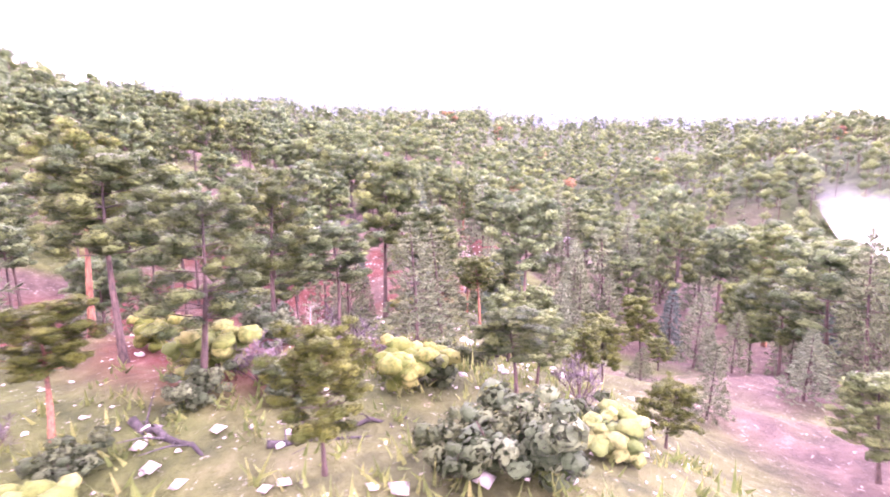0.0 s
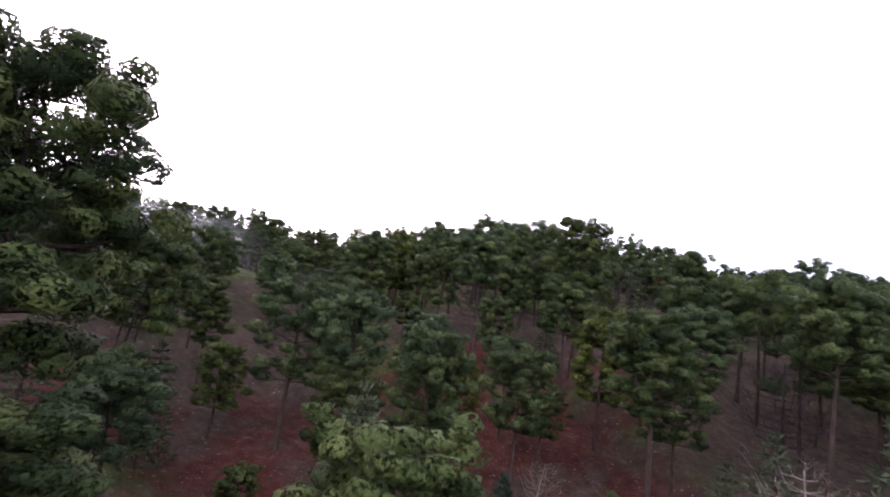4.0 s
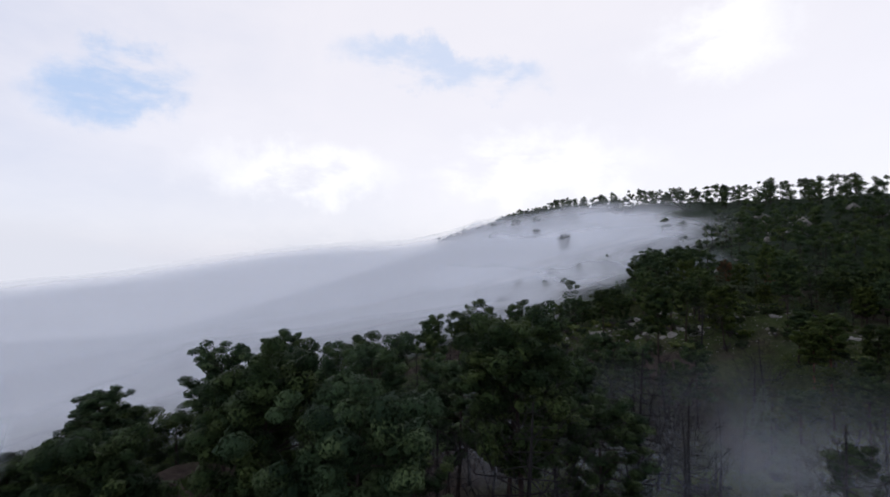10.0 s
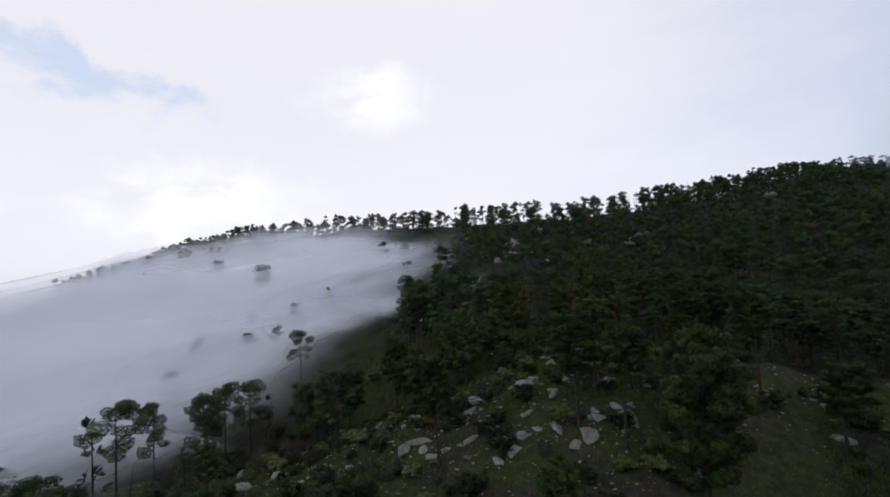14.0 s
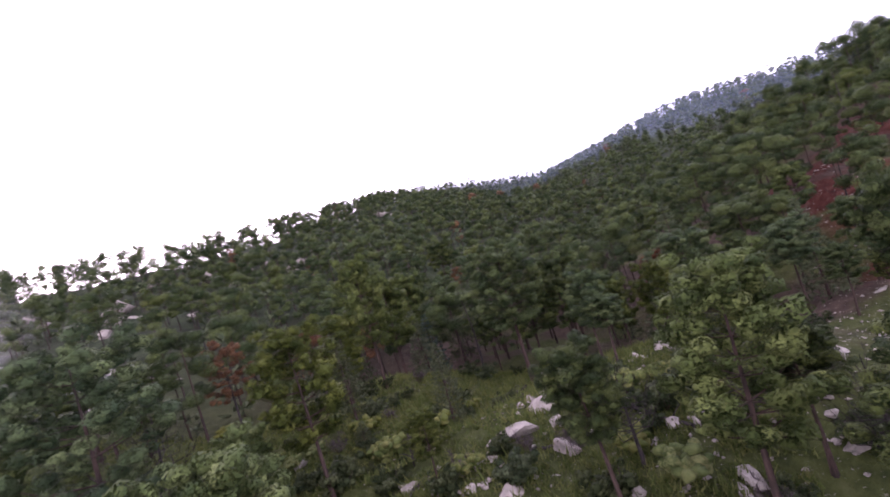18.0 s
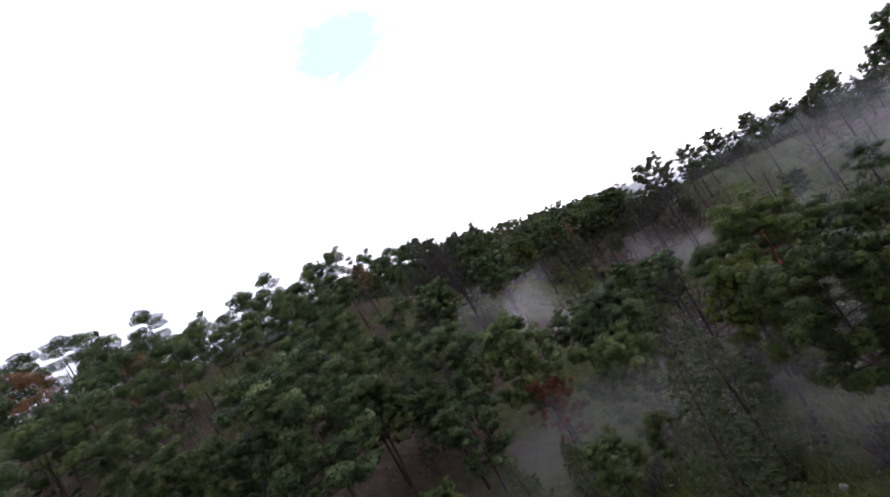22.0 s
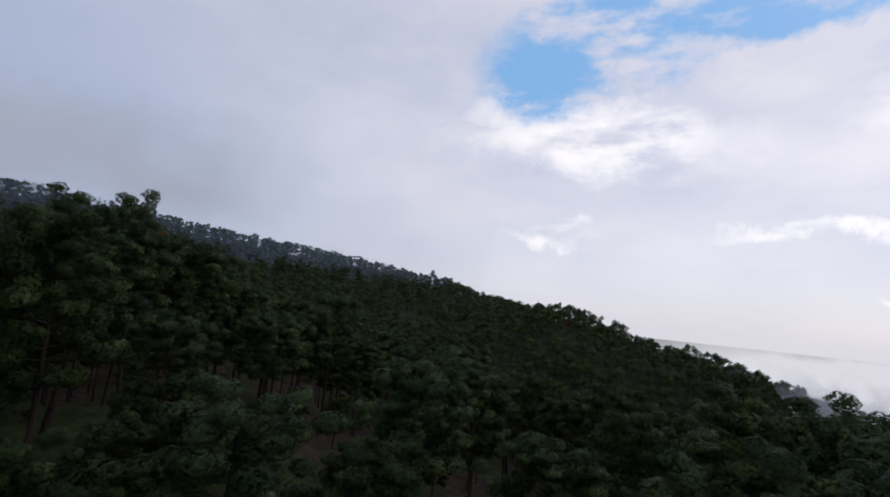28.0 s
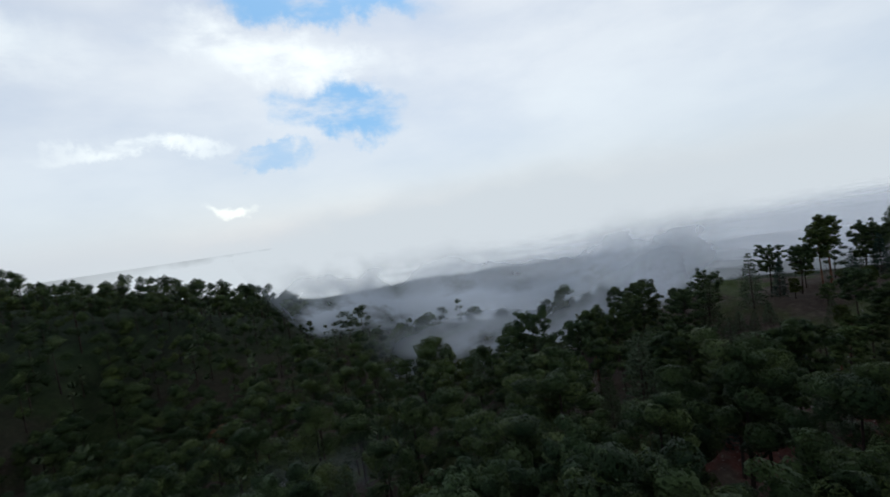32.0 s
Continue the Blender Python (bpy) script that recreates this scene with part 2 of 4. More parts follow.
redness = None
for spot in ((-35, 12, 12, 9), (-12, 32, 26, 13), (8, 10, 20, 12), (5, 46, 16, 13), (0, 192, 28, 13), (-26, 186, 14, 7), (250, 30, 60, 36)):
    b = ground_blob(*spot)
    redness = b if redness is None else n.math("MAXIMUM", redness, b)
greens = None
for spot in ((-42, 2, 22, 12), (-86, 214, 34, 28), (-8, 116, 26, 17), (-66, 122, 22, 28), (-54, 165, 17, 20), (-110, 260, 30, 40)):
    b = ground_blob(*spot)
    greens = b if greens is None else n.math("MAXIMUM", greens, b)
col = n.mix(n.smooth(patch, 0.46, 0.58), litter, grass)
col = n.mix(n.math("MULTIPLY", greens, 0.8), col, grass)
col = n.mix(n.math("MULTIPLY", redness, n.smooth(n.noise(n.pos, 0.16, 5.0, 0.6), 0.36, 0.56)), col, red)
col = n.mix(n.math("MULTIPLY", n.smooth(grit, 0.60, 0.70), 0.7), col, stone)
woods = n.smooth(n.add("ShaderNodeVectorMath", {"operation": "DISTANCE"}, i0=n.pos, i1=(-10.0, 80.0, 0.0)).outputs["Value"], 165.0, 240.0)
col = n.mix(n.math("MULTIPLY", woods, 0.9), col, n.ramp(n.noise(n.pos, 0.22, 4.0, 0.6), (0.35, (0.008, 0.018, 0.010)), (0.65, (0.030, 0.050, 0.024))))
col = n.mix(1.0, col, (0.80, 0.80, 0.80, 1), "MULTIPLY")
n.set(n.bsdf.inputs["Base Color"], col)
bump(n, n.math("ADD", fine, grit), 0.8, 0.35)

# ---- the land: crests that run down from the eastern mountain, gullies between them ----
KNOLL = ((-125, 64, -18.3), (-98, 76, 0.1), (-70, 88, 0.4), (-38, 76, 3.2), (-10, 78, -1.0), (14, 84, 5.0), (50, 76, 7.5), (90, 66, 2.6), (200, 60, 20.3), (330, 30, 34.0), (620, 20, 79.9))
GLADE = ((-62, 4, -4.6), (-36, 8, -6.0), (-10, 10, -12.2), (15, 18, -9.3), (40, 40, -6.2), (60, 70, 0.2))
MIDDLE = ((-66, 112, -8.2), (-41, 96, -5.3), (-28, 104, -6.0), (-7, 108, 4.9), (2, 124, 8.1), (30, 130, 20.4), (70, 178, 32.3), (200, 190, 30.7), (400, 210, 60.0), (620, 220, 90.0))
STEP = ((-30, 186, 2.4), (-12, 192, 13.0), (20, 196, 18.2), (70, 190, 31.9))
SHELF = ((-46, 136, -7.7), (-40, 160, -9.5), (-43, 182, -4.7), (-60, 192, 5.1))
SPUR = ((-130, 188, -4.6), (-100, 194, 2.4), (-82, 206, 9.2), (-90, 240, 10.1), (-100, 280, 15.6), (-88, 318, 26.7), (-83, 354, 33.9))
NORTH = ((-420, 600, 60.7), (-313, 560, 74.8), (-200, 520, 72.7), (-100, 470, 62.7), (-20, 450, 60.5), (57, 470, 68.1), (160, 560, 92.0), (290, 700, 118.7), (560, 800, 153.4))
SOUTH = ((-170, -95, -50.0), (-20, -70, -24.0), (23, -91, -17.8), (49, -124, -17.2), (100, -147, -2.0), (165, -144, 13.8), (275, -200, 14.5), (340, -243, 21.5), (480, -300, 49.0))
EAST = ((480, -560, 14.9), (600, -300, 62.3), (640, 0, 81.4), (640, 220, 99.9), (640, 430, 126.0), (560, 760, 84.1))
CRESTS = ((KNOLL, 0.38, 12), (GLADE, 0.22, 12), (MIDDLE, 0.36, 10), (STEP, 0.36, 9), (SHELF, 0.25, 12), (SPUR, 0.34, 16), (NORTH, 0.31, 10), (SOUTH, 0.36, 14), (EAST, 0.21, 40))


def crest(points, slope, width, x, y):
    """Height of a crest's flanks at x, y (arrays): its line's height, less the way off it times the slope."""
    best = np.full(x.shape, 1e9)
    height = np.zeros(x.shape)
    for (ax, ay, az), (bx, by, bz) in zip(points, points[1:]):
        dx, dy = bx - ax, by - ay
        s = np.clip(((x - ax) * dx + (y - ay) * dy) / (dx * dx + dy * dy), 0, 1)
        d = np.hypot(x - ax - s * dx, y - ay - s * dy)
        near = d < best
        best, height = np.where(near, d, best), np.where(near, az + s * (bz - az), height)
    return height - slope * (np.sqrt(best * best + width * width) - width)


def waves(x, y):
    """Hummocks: a few crossed sines of growing fineness."""
    out = 0.0
    for k, (wl, amp) in enumerate(((63.0, 1.6), (29.0, 0.9), (13.0, 0.45), (5.3, 0.16), (2.6, 0.08))):
        a = 0.7 + 1.9 * k
        u, v = x * math.cos(a) + y * math.sin(a), -x * math.sin(a) + y * math.cos(a)
        out = out + amp * np.sin(6.283 * u / wl + 1.3 * np.sin(6.283 * v / (wl * 1.7) + k)) * np.cos(6.283 * v / (wl * 1.3) + 2.1 * k)
    return out


def land(x, y):
    x, y = np.asarray(x, float), np.asarray(y, float)
    k = 3.0
    total = np.exp((-75.0 - 0.0 * x) / k)
    for points, slope, width in CRESTS:
        total = total + np.exp(np.clip(crest(points, slope, width, x, y), -200, 200) / k)
    far = np.clip((np.hypot(x, y) - 1000) / 1200, 0, 1)
    return (k * np.log(total) + waves(x, y)) * (1 - far) - 75 * far


def height(x, y):
    return float(land(x, y))


def mesh_object(name, verts, faces, mat, smooth=True, loops=None):
    me = bpy.data.meshes.new(name)
    me.from_pydata(verts, [], faces)
    me.materials.append(mat)
    if smooth:
        me.polygons.foreach_set("use_smooth", [True] * len(me.polygons))
    me.update()
    return new(name, me)


def shape_mesh(name, verts, normals, faces, mat):
    """A mesh of triangles from arrays of corners, corner normals (or None) and corner numbers."""
    me = bpy.data.meshes.new(name)
    count = len(faces)
    me.vertices.add(len(verts))
    me.vertices.foreach_set("co", np.ascontiguousarray(verts, dtype=np.float32).ravel())
    me.loops.add(3 * count)
    me.loops.foreach_set("vertex_index", np.ascontiguousarray(faces, dtype=np.int32).ravel())
    me.polygons.add(count)
    me.polygons.foreach_set("loop_start", np.arange(0, 3 * count, 3, dtype=np.int32))
    me.update(calc_edges=True)
    if normals is not None:
        me.normals_split_custom_set_from_vertices(np.ascontiguousarray(normals, dtype=np.float32))
    me.materials.append(mat)
    return me


def merged(shapes):
    """Several shapes (corners, normals, faces) as one."""
    start, vs, ns, fs = 0, [], [], []
    for v, nn, f in shapes:
        vs.append(v), ns.append(nn), fs.append(f + start)
        start += len(v)
    return np.concatenate(vs), None if ns[0] is None else np.concatenate(ns), np.concatenate(fs)


def axis_steps(lo, hi, near_step, reach, grow):
    """Grid lines: even between lo and hi, then ever wider out to reach."""
    mid = list(np.arange(lo, hi + 0.1, near_step))
    up, down, s = [], [], near_step
    while (mid[-1] if not up else up[-1]) < reach:
        s *= grow
        up.append((mid[-1] if not up else up[-1]) + s)
    s = near_step
    while (mid[0] if not down else down[-1]) > -reach:
        s *= grow
        down.append((mid[0] if not down else down[-1]) - s)
    return np.array(down[::-1] + mid + up)


gx, gy = axis_steps(-150, 110, 1.7, 4200, 1.09), axis_steps(-60, 260, 1.7, 4200, 1.09)
X, Y = np.meshgrid(gx, gy)
Z = land(X, Y)
nx, ny = len(gx), len(gy)
idx = np.arange(nx * ny).reshape(ny, nx)
quads = np.stack([idx[:-1, :-1], idx[:-1, 1:], idx[1:, 1:], idx[1:, :-1]], -1).reshape(-1, 4)
ground = mesh_object("ground", np.stack([X, Y, Z], -1).reshape(-1, 3).tolist(), quads.tolist(), SOIL)
tagged(ground, "stony mountain ground of red soil, grass and needle litter", "ground", kind="structure")

# ---- mist: thin veils that hang in the hollows and against the western slope ----
def veil_material(name, tone, thick, scale, seed, foot, floor, glow):
    """A veil: denser low down and in its noise's clumps, nothing at its rims."""
    m = bpy.data.materials.new(name)
    m.use_nodes = True
    n = Nodes(m.node_tree)
    uv = n.add("ShaderNodeSeparateXYZ", None, Vector=n.add("ShaderNodeTexCoord").outputs["UV"])
    pos = n.add("ShaderNodeMapping", None, Vector=n.add("ShaderNodeNewGeometry").outputs["Position"], Location=(seed * 37.0, seed * 11.0, 0), Scale=(1, 1, 1.7))
    cloud = n.noise(pos, scale, 5.0, 0.55)
    ends = n.math("MULTIPLY", n.smooth(uv.outputs[0], 0.0, 0.2), n.smooth(uv.outputs[0], 1.0, 0.8))
    up = n.math("ADD", uv.outputs[1], n.math("MULTIPLY_ADD", cloud, 0.9, -0.45))
    top = n.smooth(up, 0.95, 0.25)
    rim = n.math("MULTIPLY", n.smooth(uv.outputs[1], 1.0, 0.80), ends)
    rim = n.math("MULTIPLY", rim, n.smooth(n.add("ShaderNodeAttribute", {"attribute_name": "clearance"}).outputs["Fac"], 0.0, 6.0))
    if foot:
        rim = n.math("MULTIPLY", rim, n.smooth(uv.outputs[1], 0.0, foot))
    a = n.math("MULTIPLY", n.math("MULTIPLY", top, rim), n.math("MULTIPLY", n.math("MULTIPLY_ADD", n.smooth(cloud, 0.25, 0.62), 1 - floor, floor), thick), clamp=True)
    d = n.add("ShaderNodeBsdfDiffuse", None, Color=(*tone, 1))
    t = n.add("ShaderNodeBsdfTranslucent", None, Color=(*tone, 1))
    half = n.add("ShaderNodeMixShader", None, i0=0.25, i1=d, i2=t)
    # with glow the sheet emits its tone instead of taking light from the sky
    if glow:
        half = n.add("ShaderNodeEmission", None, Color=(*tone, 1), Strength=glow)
    clear = n.add("ShaderNodeBsdfTransparent")
    mx = n.add("ShaderNodeMixShader", None, i0=a, i1=clear, i2=half)
    n.add("ShaderNodeOutputMaterial", None, Surface=mx)
    return m


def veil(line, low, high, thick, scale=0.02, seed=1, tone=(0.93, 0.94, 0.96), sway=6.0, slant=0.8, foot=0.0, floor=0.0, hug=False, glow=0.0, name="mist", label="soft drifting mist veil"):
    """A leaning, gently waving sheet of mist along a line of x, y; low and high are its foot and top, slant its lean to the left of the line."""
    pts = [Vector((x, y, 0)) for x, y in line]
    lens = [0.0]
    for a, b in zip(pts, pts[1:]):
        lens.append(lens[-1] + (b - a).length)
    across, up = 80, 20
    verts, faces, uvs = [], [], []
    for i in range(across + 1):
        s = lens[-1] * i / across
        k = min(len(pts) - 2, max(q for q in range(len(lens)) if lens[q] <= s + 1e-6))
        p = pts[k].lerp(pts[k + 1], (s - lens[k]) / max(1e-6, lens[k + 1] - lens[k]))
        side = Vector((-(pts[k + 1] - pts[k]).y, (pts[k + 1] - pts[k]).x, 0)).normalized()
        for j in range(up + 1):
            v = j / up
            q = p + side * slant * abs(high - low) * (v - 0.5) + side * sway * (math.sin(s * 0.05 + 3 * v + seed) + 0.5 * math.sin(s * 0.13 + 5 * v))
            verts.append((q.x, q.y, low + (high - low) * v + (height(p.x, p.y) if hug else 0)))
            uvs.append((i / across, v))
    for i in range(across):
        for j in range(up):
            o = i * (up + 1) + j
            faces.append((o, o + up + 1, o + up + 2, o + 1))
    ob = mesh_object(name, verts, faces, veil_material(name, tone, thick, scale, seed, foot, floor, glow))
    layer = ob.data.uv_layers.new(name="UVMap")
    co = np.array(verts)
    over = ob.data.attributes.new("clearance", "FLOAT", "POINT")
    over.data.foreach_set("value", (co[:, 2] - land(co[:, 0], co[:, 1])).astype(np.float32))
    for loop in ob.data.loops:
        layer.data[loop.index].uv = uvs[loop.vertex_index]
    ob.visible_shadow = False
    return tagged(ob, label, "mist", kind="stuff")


# far fog sheet that emits light, set near the sky's brightness
veil([(-60 - 780 * math.sin(radians(a)), 100 + 780 * math.cos(radians(a))) for a in range(225, 0, -15)], -150, 120, 2.8, 0.004, 5, (0.84, 0.86, 0.88), sway=8, slant=0.9, floor=0.6, glow=0.88, name="fog_backdrop", label="self-lit white backdrop sheet for the fog filling the western valley")
LILAC, BLUISH = (0.84, 0.86, 0.96), (0.80, 0.86, 0.97)
for k, (line, low, top, thick, tone) in enumerate((
        (((-30, 96), (-60, 100), (-90, 104), (-130, 100)), -5, 12, 0.3, BLUISH),
        (((-40, 112), (-75, 116), (-110, 118), (-150, 110)), -5, 16, 0.4, BLUISH),
        (((-84, 60), (-108, 66), (-140, 60)), -6, 20, 0.90, BLUISH),
        (((-80, 36), (-105, 40), (-140, 36)), -6, 18, 0.80, BLUISH),
        (((-64, 146), (-42, 138), (-16, 132), (6, 138)), -3, 8, 0.65, LILAC),
        (((-56, 122), (-36, 114), (-16, 100)), -3, 8, 0.55, LILAC),
        (((-70, 172), (-54, 166), (-36, 168), (-22, 166)), -3, 7, 0.35, LILAC),
        (((66, -128), (24, -92), (-20, -72), (-80, -64)), -6, 34, 1.8, BLUISH),
        (((40, -66), (6, -54), (-50, -44)), -5, 26, 1.6, BLUISH),
        (((-150, 300), (-120, 288), (-92, 276)), -4, 11, 1.3, BLUISH),
        (((84, 6), (56, -6), (30, -14)), -5, 12, 0.45, BLUISH),
        (((-20, 70), (-45, 74), (-70, 70), (-100, 60)), -4, 9, 0.6, BLUISH))):
    veil(line, low, top, thick, 0.045, 7 + k, tone, 3, -0.5, 0.35, hug=True)
# cloud sheet given its own emission so it doesn't darken against the sky
veil([(640, -200), (610, 0), (590, 160), (600, 340), (560, 560), (400, 660), (300, 720)], 60, 250, 1.7, 0.007, 31, (0.66, 0.74, 0.86), sway=14, slant=0.2, foot=0.45, floor=0.45, glow=0.62, name="cloud_cap", label="self-lit grey cloud sheet resting on the mountain top")
# added sheet: the blue of distant air is put into its colour
veil([(430, -420), (420, -100), (400, 200), (330, 480), (200, 560)], -20, 220, 0.15, 0.006, 33, (0.38, 0.50, 0.74), sway=10, slant=0.1, floor=0.8, name="haze", label="thin blue-tinted sheet imitating haze before the far mountain")
for k, (line, low, top, thick) in enumerate((
        (((-280, 296), (-220, 290), (-160, 278), (-114, 268)), -6, 20, 1.3),
        (((-250, 220), (-196, 224), (-146, 214)), -6, 17, 1.2),
        (((-330, 384), (-230, 372), (-150, 356), (-96, 346)), -6, 20, 1.4),
        (((-430, 480), (-310, 462), (-200, 440), (-130, 424)), -8, 20, 1.5)
        )):
    veil(line, low, top, thick, 0.022, 40 + k, (0.88, 0.90, 0.94), 6, -0.7, 0.25, 0.35, hug=True, name="fog_bank", label="soft fog drifting up the western slope")


def fog_deck(lift, thick, scale, seed):
    """A sheet of the valley fog that drapes over the western slope and thins out towards its ragged shore."""
    xs, ys = np.linspace(-760, 120, 140), np.linspace(-800, 560, 220)
    gx2, gy2 = np.meshgrid(xs, ys)
    bottom = np.interp(gy2, (-300, 0, 60, 120, 180, 240, 300, 360, 450, 560), (-32, -30, -26, -20, -14, -8, 2, 12, 26, 40))
    under = land(gx2, gy2) - waves(gx2, gy2)
    z = 6 * np.log(np.exp(bottom / 6) + np.exp(under / 6)) + lift + 1.2 * np.sin(gx2 / 31 + 1.7 * np.sin(gy2 / 37 + seed)) * np.cos(gy2 / 27 + seed)
    shore = np.interp(gy2, (-800, -420, -300, -200, -100, 0, 50, 100, 140, 185, 213, 250, 290, 330, 360, 420, 560), (120, 110, 20, -50, -84, -114, -128, -138, -152, -142, -128, -121, -113, -99, -92, -130, -235))
    wander = 8 * np.sin(gy2 / 23 + seed) + 5 * np.sin(gy2 / 9.7 + 2 * seed)
    inland = np.clip((shore + wander - 1.9 * lift - gx2) / 50, 0, 1) * np.clip((gx2 + 760) / 140, 0, 1) * np.interp(gy2, (-420, -300, -160, -60), (0, 0.45, 0.8, 1)) * np.clip((520 - gy2) / 130, 0, 1)
    cols, rows = gx2.shape[1], gx2.shape[0]
    num = np.arange(cols * rows).reshape(rows, cols)
    q = np.stack([num[:-1, :-1], num[:-1, 1:], num[1:, 1:], num[1:, :-1]], -1).reshape(-1, 4)
    q = q[inland.ravel()[q].max(1) > 0.02]
    m = bpy.data.materials.new("fog_deck")
    m.use_nodes = True
    n = Nodes(m.node_tree)
    shoreward = n.add("ShaderNodeAttribute", {"attribute_name": "inland"}).outputs["Fac"]
    place = n.add("ShaderNodeMapping", None, Vector=n.add("ShaderNodeNewGeometry").outputs["Position"], Location=(seed * 31.0, 0, 0))
    cloud = n.noise(place, scale, 6.0, 0.6)
    a = n.smooth(n.math("MULTIPLY_ADD", cloud, 0.9, n.math("ADD", shoreward, -0.45)), 0.08, 0.85)
    a = n.math("MULTIPLY", n.math("MULTIPLY", a, n.smooth(shoreward, 0.0, 0.45)), thick, clamp=True)
    body = n.add("ShaderNodeMixShader", None, i0=0.3, i1=n.add("ShaderNodeBsdfDiffuse", None, Color=(0.84, 0.86, 0.90, 1)), i2=n.add("ShaderNodeBsdfTranslucent", None, Color=(0.84, 0.86, 0.90, 1)))
    n.add("ShaderNodeOutputMaterial", None, Surface=n.add("ShaderNodeMixShader", None, i0=a, i1=n.add("ShaderNodeBsdfTransparent"), i2=body))
    ob = mesh_object("fog_deck", np.stack([gx2, gy2, z], -1).reshape(-1, 3).tolist(), q.tolist(), m)
    ob.data.attributes.new("inland", "FLOAT", "POINT").data.foreach_set("value", inland.ravel().astype(np.float32))
    ob.visible_shadow = False
    return tagged(ob, "billowing valley fog against the slope", "fog", kind="stuff")


for lift, thick, scale, seed in ((1.0, 0.5, 0.016, 1.0), (4.5, 0.5, 0.022, 2.3), (8.0, 0.42, 0.028, 4.1), (12.0, 0.34, 0.024, 5.6), (17.0, 0.26, 0.03, 7.2)):
    fog_deck(lift, thick, scale, seed)

# ---- trees ----
rng = np.random.default_rng(7)


def fan(base, side, tip, middle, width, r):
    """Thin triangles from base to tip, wound so that they face away from the clump's middle, with rounded normals."""
    tri = np.stack([base, base * 0.4 + tip * 0.6 - side * width, tip], 1)
    out = (tip + base) / 2 - middle
    out = out / (np.linalg.norm(out, axis=1)[:, None] + 1e-6) + np.array([0, 0, 0.35])
    face = np.cross(tri[:, 1] - tri[:, 0], tri[:, 2] - tri[:, 0])
    flip = (face * out).sum(1) < 0
    tri[flip] = tri[flip][:, ::-1]
    face = np.where(flip[:, None], -face, face)
    face = face / (np.linalg.norm(face, axis=1)[:, None] + 1e-9)
    nor = out * 0.6 + face * 0.8
    nor /= np.linalg.norm(nor, axis=1)[:, None]
    return tri.reshape(-1, 3), np.repeat(nor, 3, 0), np.arange(3 * len(tri)).reshape(-1, 3)


OCTA_V = np.array([[1, 0, 0], [-1, 0, 0], [0, 1, 0], [0, -1, 0], [0, 0, 1], [0, 0, -1.0]])
OCTA_F = np.array([[0, 2, 4], [2, 1, 4], [1, 3, 4], [3, 0, 4], [2, 0, 5], [1, 2, 5], [3, 1, 5], [0, 3, 5]])

GOLD = 1.618
ICO_V = np.array([[-1, GOLD, 0], [1, GOLD, 0], [-1, -GOLD, 0], [1, -GOLD, 0], [0, -1, GOLD], [0, 1, GOLD], [0, -1, -GOLD], [0, 1, -GOLD], [GOLD, 0, -1], [GOLD, 0, 1], [-GOLD, 0, -1], [-GOLD, 0, 1]]) / 1.902
ICO_F = np.array([[0, 11, 5], [0, 5, 1], [0, 1, 7], [0, 7, 10], [0, 10, 11], [1, 5, 9], [5, 11, 4], [11, 10, 2], [10, 7, 6], [7, 1, 8], [3, 9, 4], [3, 4, 2], [3, 2, 6], [3, 6, 8], [3, 8, 9], [4, 9, 5], [2, 4, 11], [6, 2, 10], [8, 6, 7], [9, 8, 1]])


def hearts(centres, sizes, full, V, F, r):
    """The rounded shells of needle clumps, uneven and flattened."""
    c, s = np.asarray(centres), np.asarray(sizes)
    k = len(c)
    a = r.uniform(0, 6.28, k)
    co, si = np.cos(a), np.sin(a)
    rot = np.zeros((k, 3, 3))
    rot[:, 0, 0], rot[:, 0, 1], rot[:, 1, 0], rot[:, 1, 1], rot[:, 2, 2] = co, -si, si, co, 1
    d = np.einsum("kij,vj->kvi", rot, V)
    v = d * np.array([full, full, full * 0.68]) * r.uniform(0.7, 1.25, (k, len(V), 1)) * s[:, None, None] + c[:, None, :]
    nn = d + np.array([0, 0, 0.15]) + 0.25 * r.normal(size=d.shape)
    nn /= np.linalg.norm(nn, axis=2)[:, :, None]
    f = (F[None] + (np.arange(k) * len(V))[:, None, None]).reshape(-1, 3)
    return v.reshape(-1, 3), nn.reshape(-1, 3), f


def spokes(d, r):
    d /= np.linalg.norm(d, axis=1)[:, None]
    side = np.cross(d, r.normal(size=d.shape))
    return d, side / np.linalg.norm(side, axis=1)[:, None]


def blades(centres, axes, sizes, count, width, spread, r):
    """Sprays: from each centre, count thin triangles that fan round its axis."""
    c = np.repeat(np.asarray(centres), count, 0)
    s = np.repeat(np.asarray(sizes), count)[:, None]
    d, side = spokes(np.repeat(np.asarray(axes), count, 0) + spread * r.normal(size=c.shape), r)
    axis = np.asarray(centres) * np.array([1, 1, 0]) * 0.25
    middle = np.repeat(np.stack([axis[:, 0], axis[:, 1], np.asarray(centres)[:, 2] - 0.5], 1), count, 0)
    return fan(c - d * s * 0.1, side, c + d * s * r.uniform(0.75, 1.15, (len(c), 1)), middle, s * width, r)


